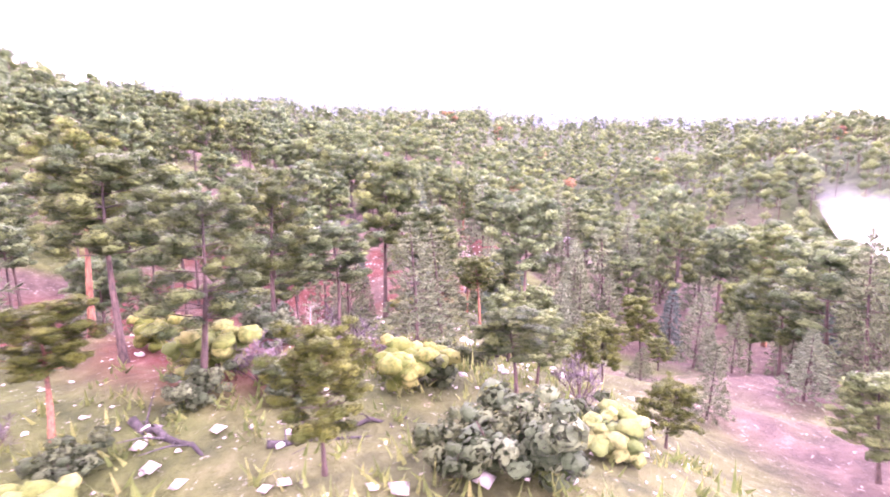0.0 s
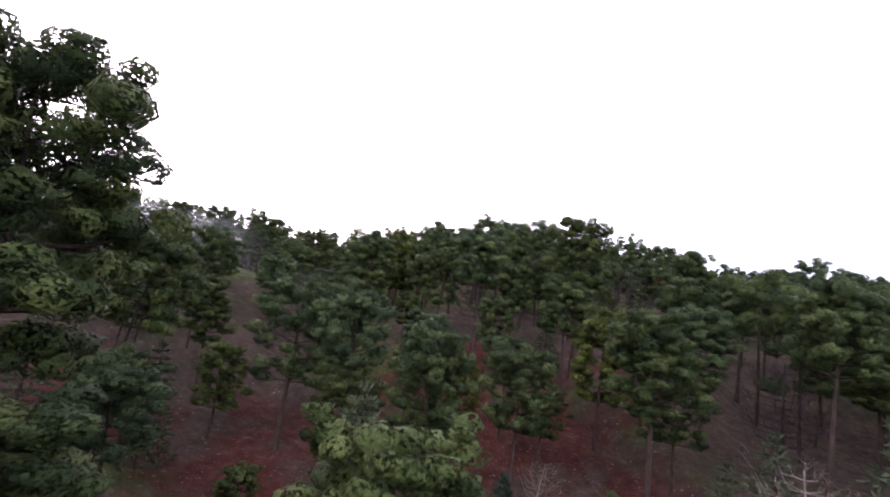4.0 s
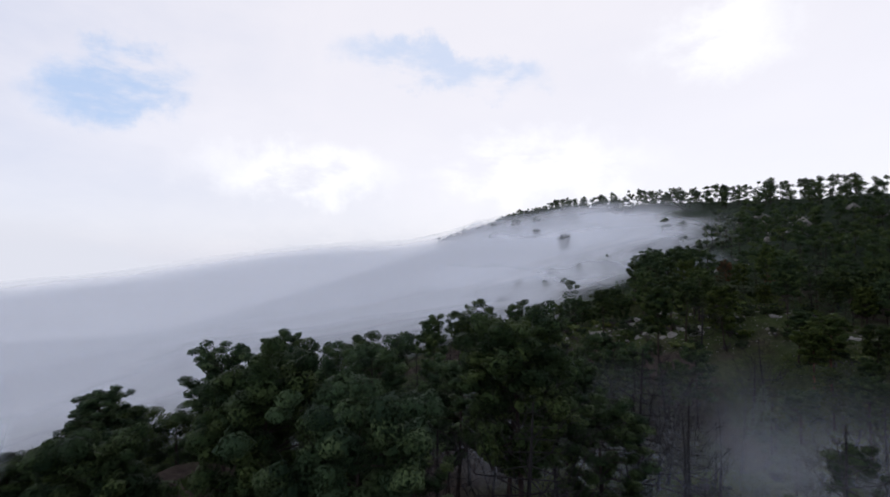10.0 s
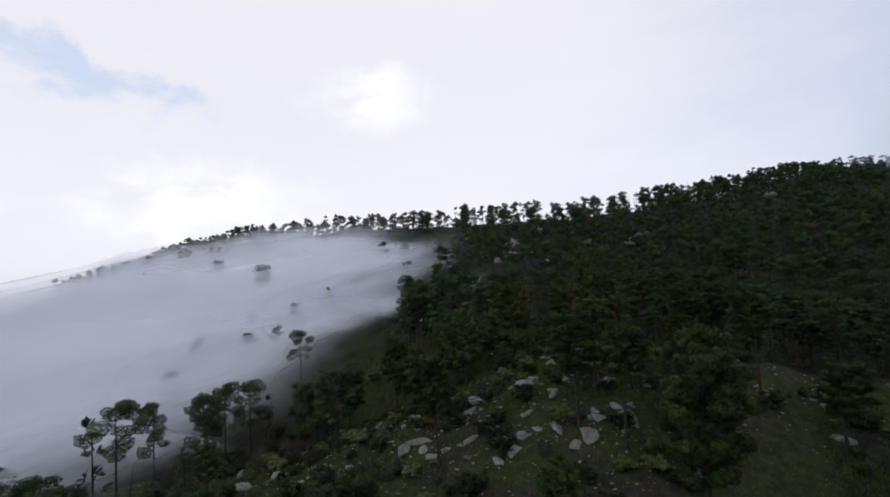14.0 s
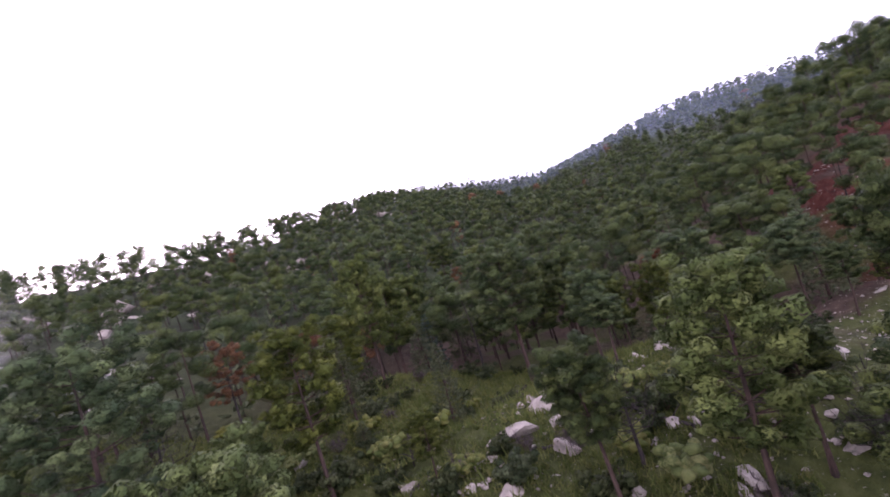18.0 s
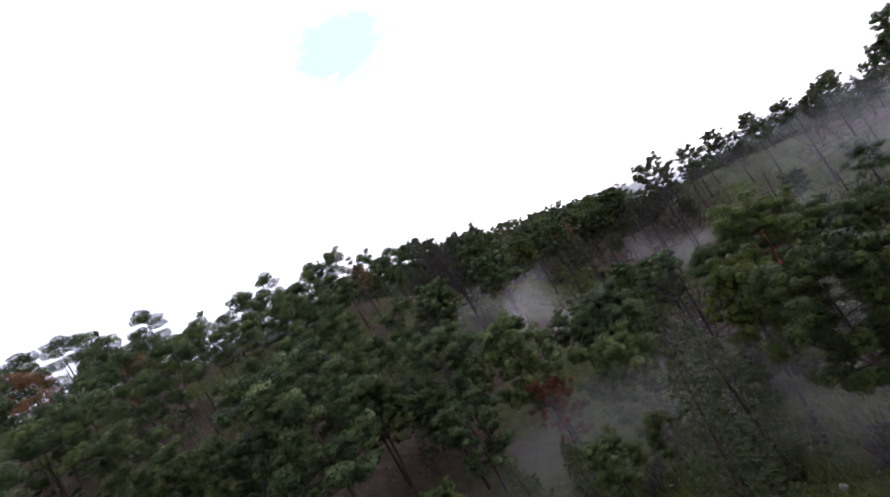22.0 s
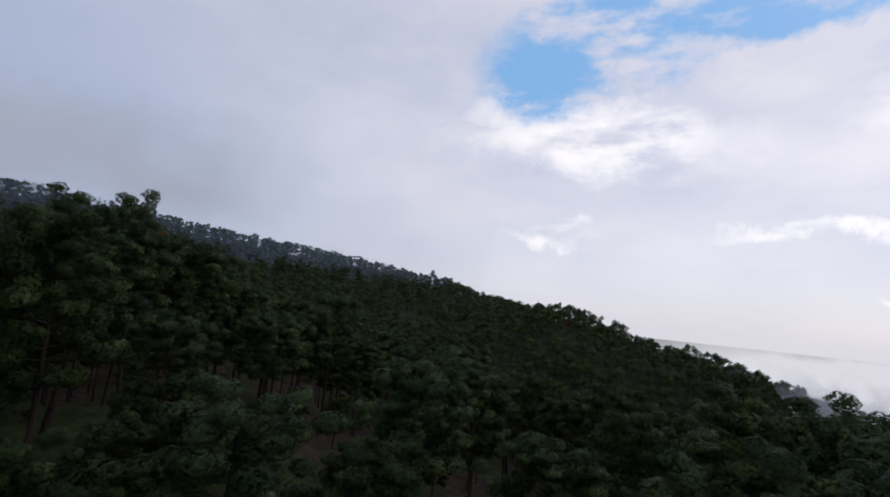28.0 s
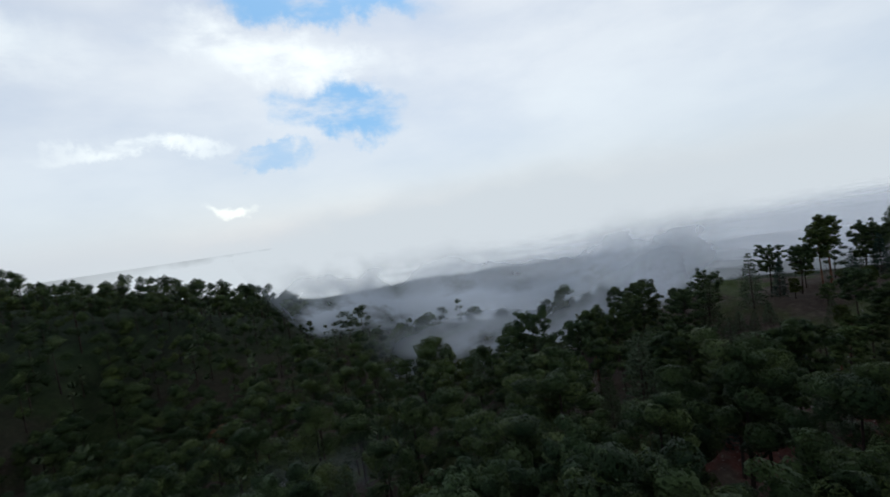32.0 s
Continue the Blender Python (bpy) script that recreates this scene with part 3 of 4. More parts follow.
def puffs(centres, axes, sizes, count, width, full, r):
    """Rounded needle clumps: needles stand out all round, most of them upwards, in uneven bunches."""
    c, s = np.asarray(centres), np.asarray(sizes)
    n = len(c) * count
    bunch = np.repeat(r.normal(size=(len(c) * (count // 4 + 1), 3)), 4, 0).reshape(len(c), -1, 3)[:, :count].reshape(-1, 3)
    d, side = spokes(np.repeat(np.asarray(axes), count, 0) * 0.45 + (bunch + 0.55 * r.normal(size=(n, 3))) * np.array([1, 1, 0.8]), r)
    ss, cc = np.repeat(s, count)[:, None], np.repeat(c, count, 0)
    flat = np.array([1, 1, 0.72])
    depth = r.uniform(0.0, 0.42, (n, 1))
    rim = fan(cc + d * flat * ss * (0.12 + depth), side, cc + (d * flat + np.array([0, 0, 0.12])) * ss * (0.12 + depth + r.uniform(0.35, 0.7, (n, 1))), cc - np.array([0, 0, 0.15]) * ss, ss * width, r)
    shells = [hearts(c, s, full, ICO_V, ICO_F, r) if count else hearts(c, s, full * 1.15, OCTA_V, OCTA_F, r)]
    if count > 5:
        shells.append(hearts(c, s, full * 0.6, OCTA_V, OCTA_F, r))
    return merged(shells + [rim])


def tube(points, radii, sides=6):
    """Corners and faces of a bent, tapered stem."""
    verts, faces = [], []
    for i, (p, rad) in enumerate(zip(points, radii)):
        p = Vector(p)
        d = (Vector(points[min(i + 1, len(points) - 1)]) - Vector(points[max(i - 1, 0)])).normalized()
        u = d.orthogonal().normalized() if abs(d.z) < 0.9 else Vector((1, 0, 0)).cross(d).normalized()
        v = d.cross(u)
        for k in range(sides):
            a = 6.2832 * k / sides
            verts.append(p + (u * math.cos(a) + v * math.sin(a)) * rad)
        if i:
            o = (i - 1) * sides
            faces += [(o + k, o + (k + 1) % sides, o + sides + (k + 1) % sides, o + sides + k) for k in range(sides)]
    return [tuple(q) for q in verts], faces


def join(pieces):
    verts, faces = [], []
    for v, f in pieces:
        o = len(verts)
        verts += v
        faces += [tuple(i + o for i in g) for g in f]
    return verts, faces


def stem(h, r0, r, lean=0.03, sides=7):
    """The line of a trunk and its radius at each of its points."""
    k = 8
    wx, wy = r.normal(0, lean, 2)
    bx, by = r.normal(0, 0.010 * h, 2)
    pts = [(wx * h * t + bx * math.sin(3 * t), wy * h * t + by * math.sin(3 * t + 1), h * t - (0.5 if t == 0 else 0)) for t in np.linspace(0, 1, k)]
    rad = [r0 * (1.35 if i == 0 else 1) * (1 - 0.86 * t) for i, t in enumerate(np.linspace(0, 1, k))]
    return pts, rad


def along(pts, t):
    i = min(int(t * (len(pts) - 1)), len(pts) - 2)
    f = t * (len(pts) - 1) - i
    return np.array(pts[i]) * (1 - f) + np.array(pts[i + 1]) * f


SHAPES = {}


def tree(name, trunk_name, h, r0, seed, crown, needles, wood, low, reach, whorls, arms, tufts, count, size, width, label, category="tree"):
    """crown: 'pine' (flat pads on bare limbs), 'fir' (cone) or 'bare' (burnt limbs alone)."""
    r = np.random.default_rng(seed)
    pts, rad = stem(h, r0, r)
    pieces = [tube(pts, rad, 7)]
    cs, ax, sz = [], [], []
    for k in range(whorls):
        t = low + (1 - low) * ((k + 0.5 * r.random()) / whorls)
        u = (t - low) / (1 - low)
        for b in range(arms):
            if crown == "pine":
                span = reach * (0.35 + 0.75 * math.sin(min(1.0, 0.25 + u * 0.9) * 2.6)) * r.uniform(0.65, 1.15)
                rise = r.uniform(0.05, 0.45) + 0.4 * u
            elif crown == "fir":
                span = reach * (1.02 - u) ** 0.8 * r.uniform(0.8, 1.1) + 0.15
                rise = -0.18 + 0.5 * u
            else:
                span = reach * (0.35 + 0.75 * math.sin(3.1 * min(1, 0.85 * u + 0.2))) * r.uniform(0.55, 1.25)
                rise = r.uniform(0.35, 0.9)
            a = 6.2832 * (b + r.uniform(-0.3, 0.3)) / arms + 2.4 * k
            o = along(pts, t)
            out = np.array([math.cos(a), math.sin(a), 0])
            end = o + out * span + np.array([0, 0, rise * span])
            knee = o + out * span * (0.68 if crown == "bare" else 0.55) + np.array([0, 0, rise * span * (0.25 if crown == "pine" else 0.7 if crown == "fir" else 0.1)])
            br = max(0.012, r0 * 0.30 * (1 - 0.7 * u)) * (0.55 if crown == "fir" else 1)
            pieces.append(tube([tuple(o), tuple(knee), tuple(end)], [br, br * 0.7, br * 0.25], 3))
            if crown == "bare":
                for q in range(tufts):
                    f = r.uniform(0.35, 1)
                    s0 = knee + (end - knee) * f if f > 0.5 else o + (knee - o) * f * 2
                    e = s0 + (out * r.uniform(0.2, 0.6) + np.array([*r.normal(0, 0.45, 2), r.uniform(0.25, 0.9)])) * span * 0.4
                    pieces.append(tube([tuple(s0), tuple((s0 + e) / 2 + r.normal(0, 0.05, 3)), tuple(e)], [br * 0.5, br * 0.35, br * 0.12], 3))
                continue
            for q in range(tufts):
                if crown == "pine":
                    f = (0.95, 0.8, 0.62, 1.02, 0.45, 0.9)[q % 6] * r.uniform(0.9, 1.1)
                    p = o + (end - o) * f if f < 0.6 else knee + (end - knee) * (f - 0.55) / 0.45
                    p = p + r.normal(0, 1, 3) * np.array([0.30, 0.30, 0.14]) * size * 1.3 + np.array([0, 0, 0.1])
                    d = out * 0.3 + np.array([0, 0, 0.9]) + r.normal(0, 0.2, 3)
                else:
                    f = r.uniform(0.15, 1) ** 0.7
                    p = o + (end - o) * f + np.array([-out[1], out[0], 0]) * r.normal(0, 0.22) * span * f + np.array([0, 0, -0.10 * span * f])
                    d = out * 0.9 + np.array([0, 0, 0.25]) + r.normal(0, 0.3, 3)
                cs.append(p), ax.append(d / np.linalg.norm(d)), sz.append(size * r.uniform(0.7, 1.25) * (1 if crown == "pine" else 0.6 + 0.5 * (1 - u)))
    if crown == "fir" or crown == "pine":
        for q in range(tufts + 1):
            cs.append(np.array(pts[-1]) + r.normal(0, 0.18 if crown == "pine" else 0.06, 3) * reach), ax.append(np.array([0, 0, 1.0])), sz.append(size)
    root = new(name)
    v, f = join(pieces)
    trunk = mesh_object(trunk_name, v, f, wood)
    trunk.parent = root
    if cs:
        shape = puffs(cs, ax, sz, count, width, 0.92, r) if crown == "pine" else blades(cs, ax, sz, count, width, 0.42, r)
        SHAPES[root.name] = shape
        crown_ob = new("crown", shape_mesh("crown", *shape, needles))
        crown_ob.parent = root
    return tagged(root, label, category)


def bare_shape(root):
    """The triangles of a leafless tree, to join into far woods."""
    me = root.children[0].data
    co = np.array([v.co[:] for v in me.vertices])
    return co, None, np.array([i for p in me.polygons for i in (*p.vertices[:3], p.vertices[0], *p.vertices[2:])]).reshape(-1, 3)


KINDS = {}
for i in range(5):
    KINDS["pine", i] = tree("pine_tree", "trunk", 12.0, 0.20, 20 + i, "pine", PINE, BARK, (0.46, 0.55, 0.40, 0.62, 0.50)[i], (2.6, 2.5, 2.9, 2.4, 2.2)[i], 8, 5, 4, 8, 0.62, 0.05, "tall green pine with a bare fire-darkened trunk", "tree")
for i in range(2):
    KINDS["young", i] = tree("young_pine_tree", "trunk", 8.0, 0.13, 40 + i, "pine", YOUNG, BARK, 0.34, 1.8, 8, 5, 4, 8, 0.48, 0.05, "young yellow-green pine with a rounded crown", "tree")
for i in range(2):
    KINDS["red", i] = tree("red_barked_pine_tree", "trunk", 13.0, 0.24, 50 + i, "pine", YOUNG, REDBARK, 0.60, 2.4, 7, 5, 5, 14, 0.60, 0.05, "old pine with red bark and a high yellow-green crown", "tree")
for i in range(3):
    KINDS["fir", i] = tree("fir_tree", "trunk", 10.0, 0.15, 60 + i, "fir", FIR, BARK, 0.10, 2.3, 16, 7, 5, 7, 0.56, 0.15, "pale grey-green conical fir", "tree")
KINDS["blue", 0] = tree("blue_fir_tree", "trunk", 8.5, 0.13, 70, "fir", BLUE, BARK, 0.06, 1.7, 18, 7, 6, 9, 0.42, 0.16, "dark blue-green conical fir", "tree")
for i in range(2):
    KINDS["rust", i] = tree("scorched_pine_tree", "trunk", 10.0, 0.17, 80 + i, "pine", RUST, CHAR, 0.42, 2.2, 8, 4, 3, 10, 0.50, 0.05, "scorched pine with dead rust-brown needles", "tree")
for i in range(3):
    KINDS["snag", i] = tree("burnt_dead_tree", "trunk", 11.0, 0.23, 90 + i, "bare", None, CHAR, 0.30, 3.2, 12, 4, 4, 0, 0, 0, "burnt leafless pine with upcurved black limbs", "dead tree")
KINDS["silver", 0] = tree("weathered_dead_tree", "trunk", 6.0, 0.10, 96, "bare", None, SILVER, 0.06, 2.0, 16, 4, 4, 0, 0, 0, "leafless pale weathered tree", "dead tree")
BASE_H = {"pine": 12.0, "young": 8.0, "red": 13.0, "fir": 10.0, "blue": 8.5, "rust": 10.0, "snag": 11.0, "silver": 6.0}
VARIANTS = {k: sum(1 for q in KINDS if q[0] == k) for k in BASE_H}
PLACED = {k: [] for k in KINDS}
SPOTS = []


def plant(kind, x, y, h, lean=0.0):
    v = int(rng.integers(VARIANTS[kind]))
    s = h / BASE_H[kind]
    fat = s ** 0.7 * rng.uniform(0.88, 1.15)
    m = pose(x, y, height(x, y) - 0.1, rng.normal(0, 1.5) + lean, rng.normal(0, 1.5), rng.uniform(0, 360)) @ Matrix.Diagonal((fat, fat, s, 1))
    PLACED[kind, v].append(m)
    SPOTS.append((x, y))


def glide(rows, steps=6):
    """Places along the line of flight, rounded between the rows."""
    p = np.array([row[1:4] for row in rows])
    t = np.array([row[0] for row in rows])
    pace = np.gradient(p, t, axis=0)
    out = []
    for k in range(len(p) - 1):
        span = t[k + 1] - t[k]
        for u in np.linspace(0, 1, steps, endpoint=False):
            out.append((2 * u**3 - 3 * u**2 + 1) * p[k] + (u**3 - 2 * u**2 + u) * span * pace[k] + (3 * u**2 - 2 * u**3) * p[k + 1] + (u**3 - u**2) * span * pace[k + 1])
    return np.array(out + [p[-1]])


TRACK = glide(PATH)


def clear_of_flight(x, y, h):
    """True where a tree of that height leaves the line of flight free."""
    top = height(x, y) + h
    d = np.hypot(TRACK[:, 0] - x, TRACK[:, 1] - y)
    return not np.any(((d < 7.5) & (top > TRACK[:, 2] - 3.2)) | ((d < 11) & (top > TRACK[:, 2] - 1.0)))


def stand_out(kind, x, y, h):
    """A tree at a known place, lower where the flight passes over it."""
    while h > 2.2 and not clear_of_flight(x, y, h):
        h -= 0.5
    if h > 2.2:
        plant(kind, x, y, h)


# trees that stand out: place and height
for x, y, h in ((-40.5, -0.8, 2.8), (-35.3, 0.2, 3.4), (-36.0, -3.3, 2.5), (-30.1, -5.4, 4.3), (-19.1, -11.9, 2.7), (-76.5, 227.8, 14.3), (-96.8, 211.9, 6.8), (-89.3, 222.0, 4.9), (-53.4, 251.7, 16.0), (-71.9, 190.5, 8.0), (-48.7, 161.9, 10.2), (-7.5, -2.6, 4.0), (-48.8, 4.3, 4.3), (-19.5, 38.0, 6.5), (-48.6, 1.1, 3.5), (-42.1, -5.1, 3.4), (-4.9, -1.8, 4.4), (11.0, 36.3, 10.9), (-101.0, 200.5, 11.8), (-92.9, 210.4, 10.9), (-71.0, 231.3, 12.0), (-84.1, 187.5, 11.1), (-76.3, 174.5, 12.0), (-28.9, 155.1, 12.0), (-2.4, 75.6, 12.0), (-3.5, 71.6, 12.0), (3.0, 85.3, 12.0)):
    stand_out("young", x, y, h)
for x, y, h in ((-19.4, 2.6, 7.7), (-49.3, 151.5, 13.9), (-14.9, 4.1, 6.9), (-48.0, 12.1, 3.6), (-59.3, 167.2, 12.0), (-61.1, 163.5, 12.0)):
    stand_out("red", x, y, h)
for x, y, h in ((-16.7, 1.3, 6.9), (1.3, -14.8, 8.0), (-37.1, 8.3, 5.2), (-23.2, 27.6, 11.9), (-6.8, 24.3, 10.4), (12.1, 2.8, 10.9), (14.7, 48.4, 16.0), (4.4, 53.2, 13.8), (118.8, -30.7, 16.0), (-76.8, 69.4, 14.2), (-73.3, 74.9, 15.6), (-67.4, 75.2, 15.6), (-74.7, 94.6, 16.0), (-83.7, 157.8, 16.0), (-104.2, 214.8, 15.0), (-86.6, 193.1, 8.4), (-79.8, 186.5, 6.7), (-49.8, 254.4, 16.0), (-72.4, 200.3, 7.2), (-39.9, 256.6, 14.4), (-39.6, 226.7, 12.4), (-69.4, 212.3, 13.3), (-69.3, 203.7, 10.8), (-21.7, 275.7, 16.0), (-7.6, 108.1, 9.0), (-2.7, 118.6, 11.5), (-10.4, 104.7, 10.9), (39.0, 58.1, 9.0), (-92.0, 81.5, 11.1), (-98.8, 75.3, 7.1)):
    stand_out("pine", x, y, h)
for x, y, h in ((-80.9, 86.9, 13.1), (-69.9, 89.5, 15.6), (-81.4, 47.1, 12.5), (-77.3, 51.5, 13.4), (-110.2, 68.8, 9.8), (-38.0, 59.3, 7.5), (-34.2, 66.7, 6.5), (-10.7, 73.7, 10.0), (-3.3, 78.3, 11.0), (9.5, 108.8, 16.0), (-104.4, 231.9, 10.4), (-114.7, 212.7, 13.4), (-121.5, 205.3, 11.3), (-93.2, 260.2, 7.9), (-50.1, 229.1, 15.2), (2.3, 112.5, 13.6), (30.2, 128.4, 9.6), (-27.8, 174.6, 14.9), (33.6, 63.2, 10.6), (93.0, 70.3, 16.0), (55.9, 18.6, 12.6), (14.4, 7.7, 11.2), (25.7, -15.2, 10.7), (17.6, -23.3, 16.0), (-201.4, 346.4, 15.6), (-244.4, 385.6, 13.6), (-37.7, 11.1, 7.3), (-43.6, 0.1, 3.5), (-28.1, 16.0, 7.0), (-17.3, 6.6, 8.6)):
    stand_out("pine", x, y, h)
for x, y, h in ((4.8, -26.0, 12.0), (7.4, -0.6, 10.2), (9.0, 53.4, 12.0), (10.4, 43.0, 12.0), (19.8, 34.5, 10.8), (37.8, 0.9, 8.9), (-26.9, 23.7, 12.0), (-42.8, 14.5, 7.4), (-84.8, 148.0, 12.0), (-76.0, 153.1, 12.0), (-104.1, 180.6, 12.0), (-109.2, 158.8, 12.0), (-101.8, 247.5, 12.0), (-111.4, 221.6, 12.0), (-49.2, 189.6, 12.0), (-12.4, 130.9, 12.0), (-15.5, 87.1, 12.0), (-24.9, 86.6, 12.0), (-2.9, 91.3, 12.0), (-3.7, 83.9, 12.0), (-10.6, 34.0, 12.0), (-14.5, 37.3, 12.0), (-45.5, 9.5, 5.8), (7.6, 25.0, 12.0), (5.0, 89.4, 12.0)):
    stand_out("pine", x, y, h)
for x, y, h in ((-2.5, -4.4, 7.8), (-4.8, -7.1, 10.5), (-4.3, -10.8, 8.2), (-25.2, -8.9, 2.5), (-24.6, 12.1, 7.8), (-11.0, 19.4, 8.9), (99.9, -15.4, 16.0), (-75.4, 194.1, 3.2), (-88.2, 213.4, 2.5), (-66.9, 195.8, 7.1), (-27.3, 212.8, 16.0), (-42.8, 211.1, 11.8), (-48.0, 171.8, 8.0), (-47.7, 180.1, 6.9), (-22.0, 31.0, 7.0), (-36.6, 4.6, 6.1), (-17.7, -15.1, 12.0), (-10.4, -7.0, 12.0), (-14.8, -4.3, 8.9), (3.1, -11.5, 12.0), (-28.0, 4.7, 7.3), (-29.4, -16.8, 9.6), (9.2, -47.0, 12.0), (0.8, -8.0, 9.8), (19.7, -9.5, 12.0), (-6.4, 1.5, 7.3), (0.7, 2.9, 6.7), (21.0, 46.6, 8.4), (-61.3, 199.4, 12.0), (-58.3, 194.9, 6.8)):
    stand_out("fir", x, y, h)
for x, y, h in ((-38.5, 193.6, 12.0), (-77.3, 181.3, 7.4), (-47.1, 139.9, 12.0), (-47.8, 165.6, 7.9)):
    stand_out("fir", x, y, h)
for x, y, h in ((-3.9, -17.7, 6.7), (3.7, 3.1, 4.0), (-11.0, 1.5, 7.6), (-2.0, -1.2, 6.8)):
    stand_out("blue", x, y, h)
for x, y, h in ((-30.5, 12.5, 2.8), (9.8, -17.7, 5.0), (2.5, 29.1, 3.2)):
    stand_out("silver", x, y, h)
for x, y, h in ((-89.6, 132.9, 16.0), (-76.0, 137.7, 15.3), (-111.0, 145.2, 14.8), (-82.9, 193.8, 5.2), (-79.5, 183.8, 6.5), (-106.9, 293.3, 10.0), (-100.9, 218.3, 9.0), (-78.8, 189.4, 5.6), (-0.5, 132.4, 15.7), (8.8, 116.5, 15.5), (-13.7, 114.3, 11.9), (-17.6, 113.3, 13.7), (-20.9, 111.1, 10.7), (-33.2, 110.6, 14.9), (-36.3, 104.7, 9.5), (-25.5, 102.7, 12.1), (-28.2, 108.8, 10.9), (-68.7, 104.3, 16.0), (-7.6, 134.0, 14.8), (-0.7, 126.0, 15.4), (-30.1, 101.7, 13.1), (-40.6, 90.7, 6.1), (-96.1, 107.7, 12.0), (-79.9, 171.0, 12.0), (-19.5, 90.3, 12.0), (-51.3, 101.3, 12.0), (-55.2, 103.6, 12.0), (-67.9, 162.9, 12.0), (-69.2, 159.2, 12.0), (-33.7, 90.2, 6.5)):
    stand_out("snag", x, y, h)
for x, y, h in ((-28.2, 89.5, 12.0),):
    stand_out("snag", x, y, h)
for x, y, h in ((-6.2, 94.3, 9.5),):
    stand_out("rust", x, y, h)


def open_ground(x, y):
    """Share of trees that grow here: thin in the clearings and on the rocky spur."""
    share = 1.0
    for cx, cy, rx, ry, keep in CLEARINGS:
        d = ((x - cx) / rx) ** 2 + ((y - cy) / ry) ** 2
        if d < 1:
            share = min(share, keep)
    return share


def mix_at(x, y):
    """The kinds that grow at a place, with their shares."""
    if y < 25 and x < 60:
        return ("pine", 0.42), ("young", 0.10), ("fir", 0.32), ("blue", 0.07), ("red", 0.03), ("silver", 0.04), ("snag", 0.02)
    if 85 < y < 152 and x < 12:
        return ("pine", 0.34), ("snag", 0.60), ("young", 0.06)
    if y > 150:
        return ("pine", 0.60), ("young", 0.12), ("fir", 0.14), ("snag", 0.10), ("rust", 0.01), ("blue", 0.03)
    return ("pine", 0.78), ("young", 0.08), ("snag", 0.06), ("fir", 0.07), ("rust", 0.01)


def choose(table, u):
    for kind, share in table:
        u -= share
        if u <= 0:
            return kind
    return table[0][0]


CLEARINGS = ((-98, 187, 48, 36, 0.045), (-92, 200, 28, 22, 0.06), (-84, 222, 20, 18, 0.12), (-160, 225, 44, 70, 0.05), (-200, 330, 84, 120, 0.012), (-44, 5, 14, 9, 0.1), (-66, 122, 22, 26, 0.35), (-16, 114, 40, 28, 0.4), (-80, 86, 30, 13, 0.35), (-40, 58, 24, 12, 0.5), (-14, 188, 30, 9, 0.35), (-55, 165, 14, 18, 0.35), (-98, 290, 24, 42, 0.12), (-60, 70, 15, 12, 0.35), (-46, 140, 16, 16, 0.35), (-84, 345, 36, 20, 0.2))
grid = {}
for sx, sy in SPOTS:
    grid.setdefault((int(sx // 4), int(sy // 4)), []).append((sx, sy))


def crowded(x, y, gap):
    c, e = int(x // 4), int(y // 4)
    return any(math.hypot(x - a, y - b) < gap for i in (-1, 0, 1) for j in (-1, 0, 1) for a, b in grid.get((c + i, e + j), ()))


far_trees = []
FLAT = TRACK[:, :2]
count = {}
LIMIT = {"pine": 260, "young": 90, "fir": 130, "blue": 24, "red": 12, "rust": 14, "snag": 100, "silver": 24}
fill = []
for k in range(30000):
    x, y = rng.uniform(-190, 240), rng.uniform(-230, 380)
    u, h0, gap0 = rng.random(3)
    if gap0 > open_ground(x, y):
        continue
    d = float(np.min(np.hypot(FLAT[:, 0] - x, FLAT[:, 1] - y)))
    if crowded(x, y, 4.3 if d < 60 else 5.0):
        continue
    kind = choose(mix_at(x, y), u)
    h = BASE_H[kind] * (0.68 + 0.45 * h0)
    if x < -30 and y < -30:
        continue
    if -66 < x < -10 and 56 < y < 126:
        h *= 0.6
    if -76 < x < 8 and 14 < y < 56:
        h *= 0.7
    if -130 < x <= -76 and 30 < y < 80:
        h *= 0.72
    if d < 20 and not clear_of_flight(x, y, h):
        kind = "young" if gap0 < 0.5 else "fir"
        h = min(3.4 + 1.6 * h0, BASE_H[kind] * 0.5)
        if not clear_of_flight(x, y, h):
            continue
    grid.setdefault((int(x // 4), int(y // 4)), []).append((x, y))
    fill.append((d, kind, x, y, h))
fill.sort()
for d, kind, x, y, h in fill:
    count[kind] = count.get(kind, 0) + 1
    if d < 45 and count[kind] <= LIMIT[kind]:
        plant(kind, x, y, h)
    else:
        far_trees.append((kind, x, y, h, d))

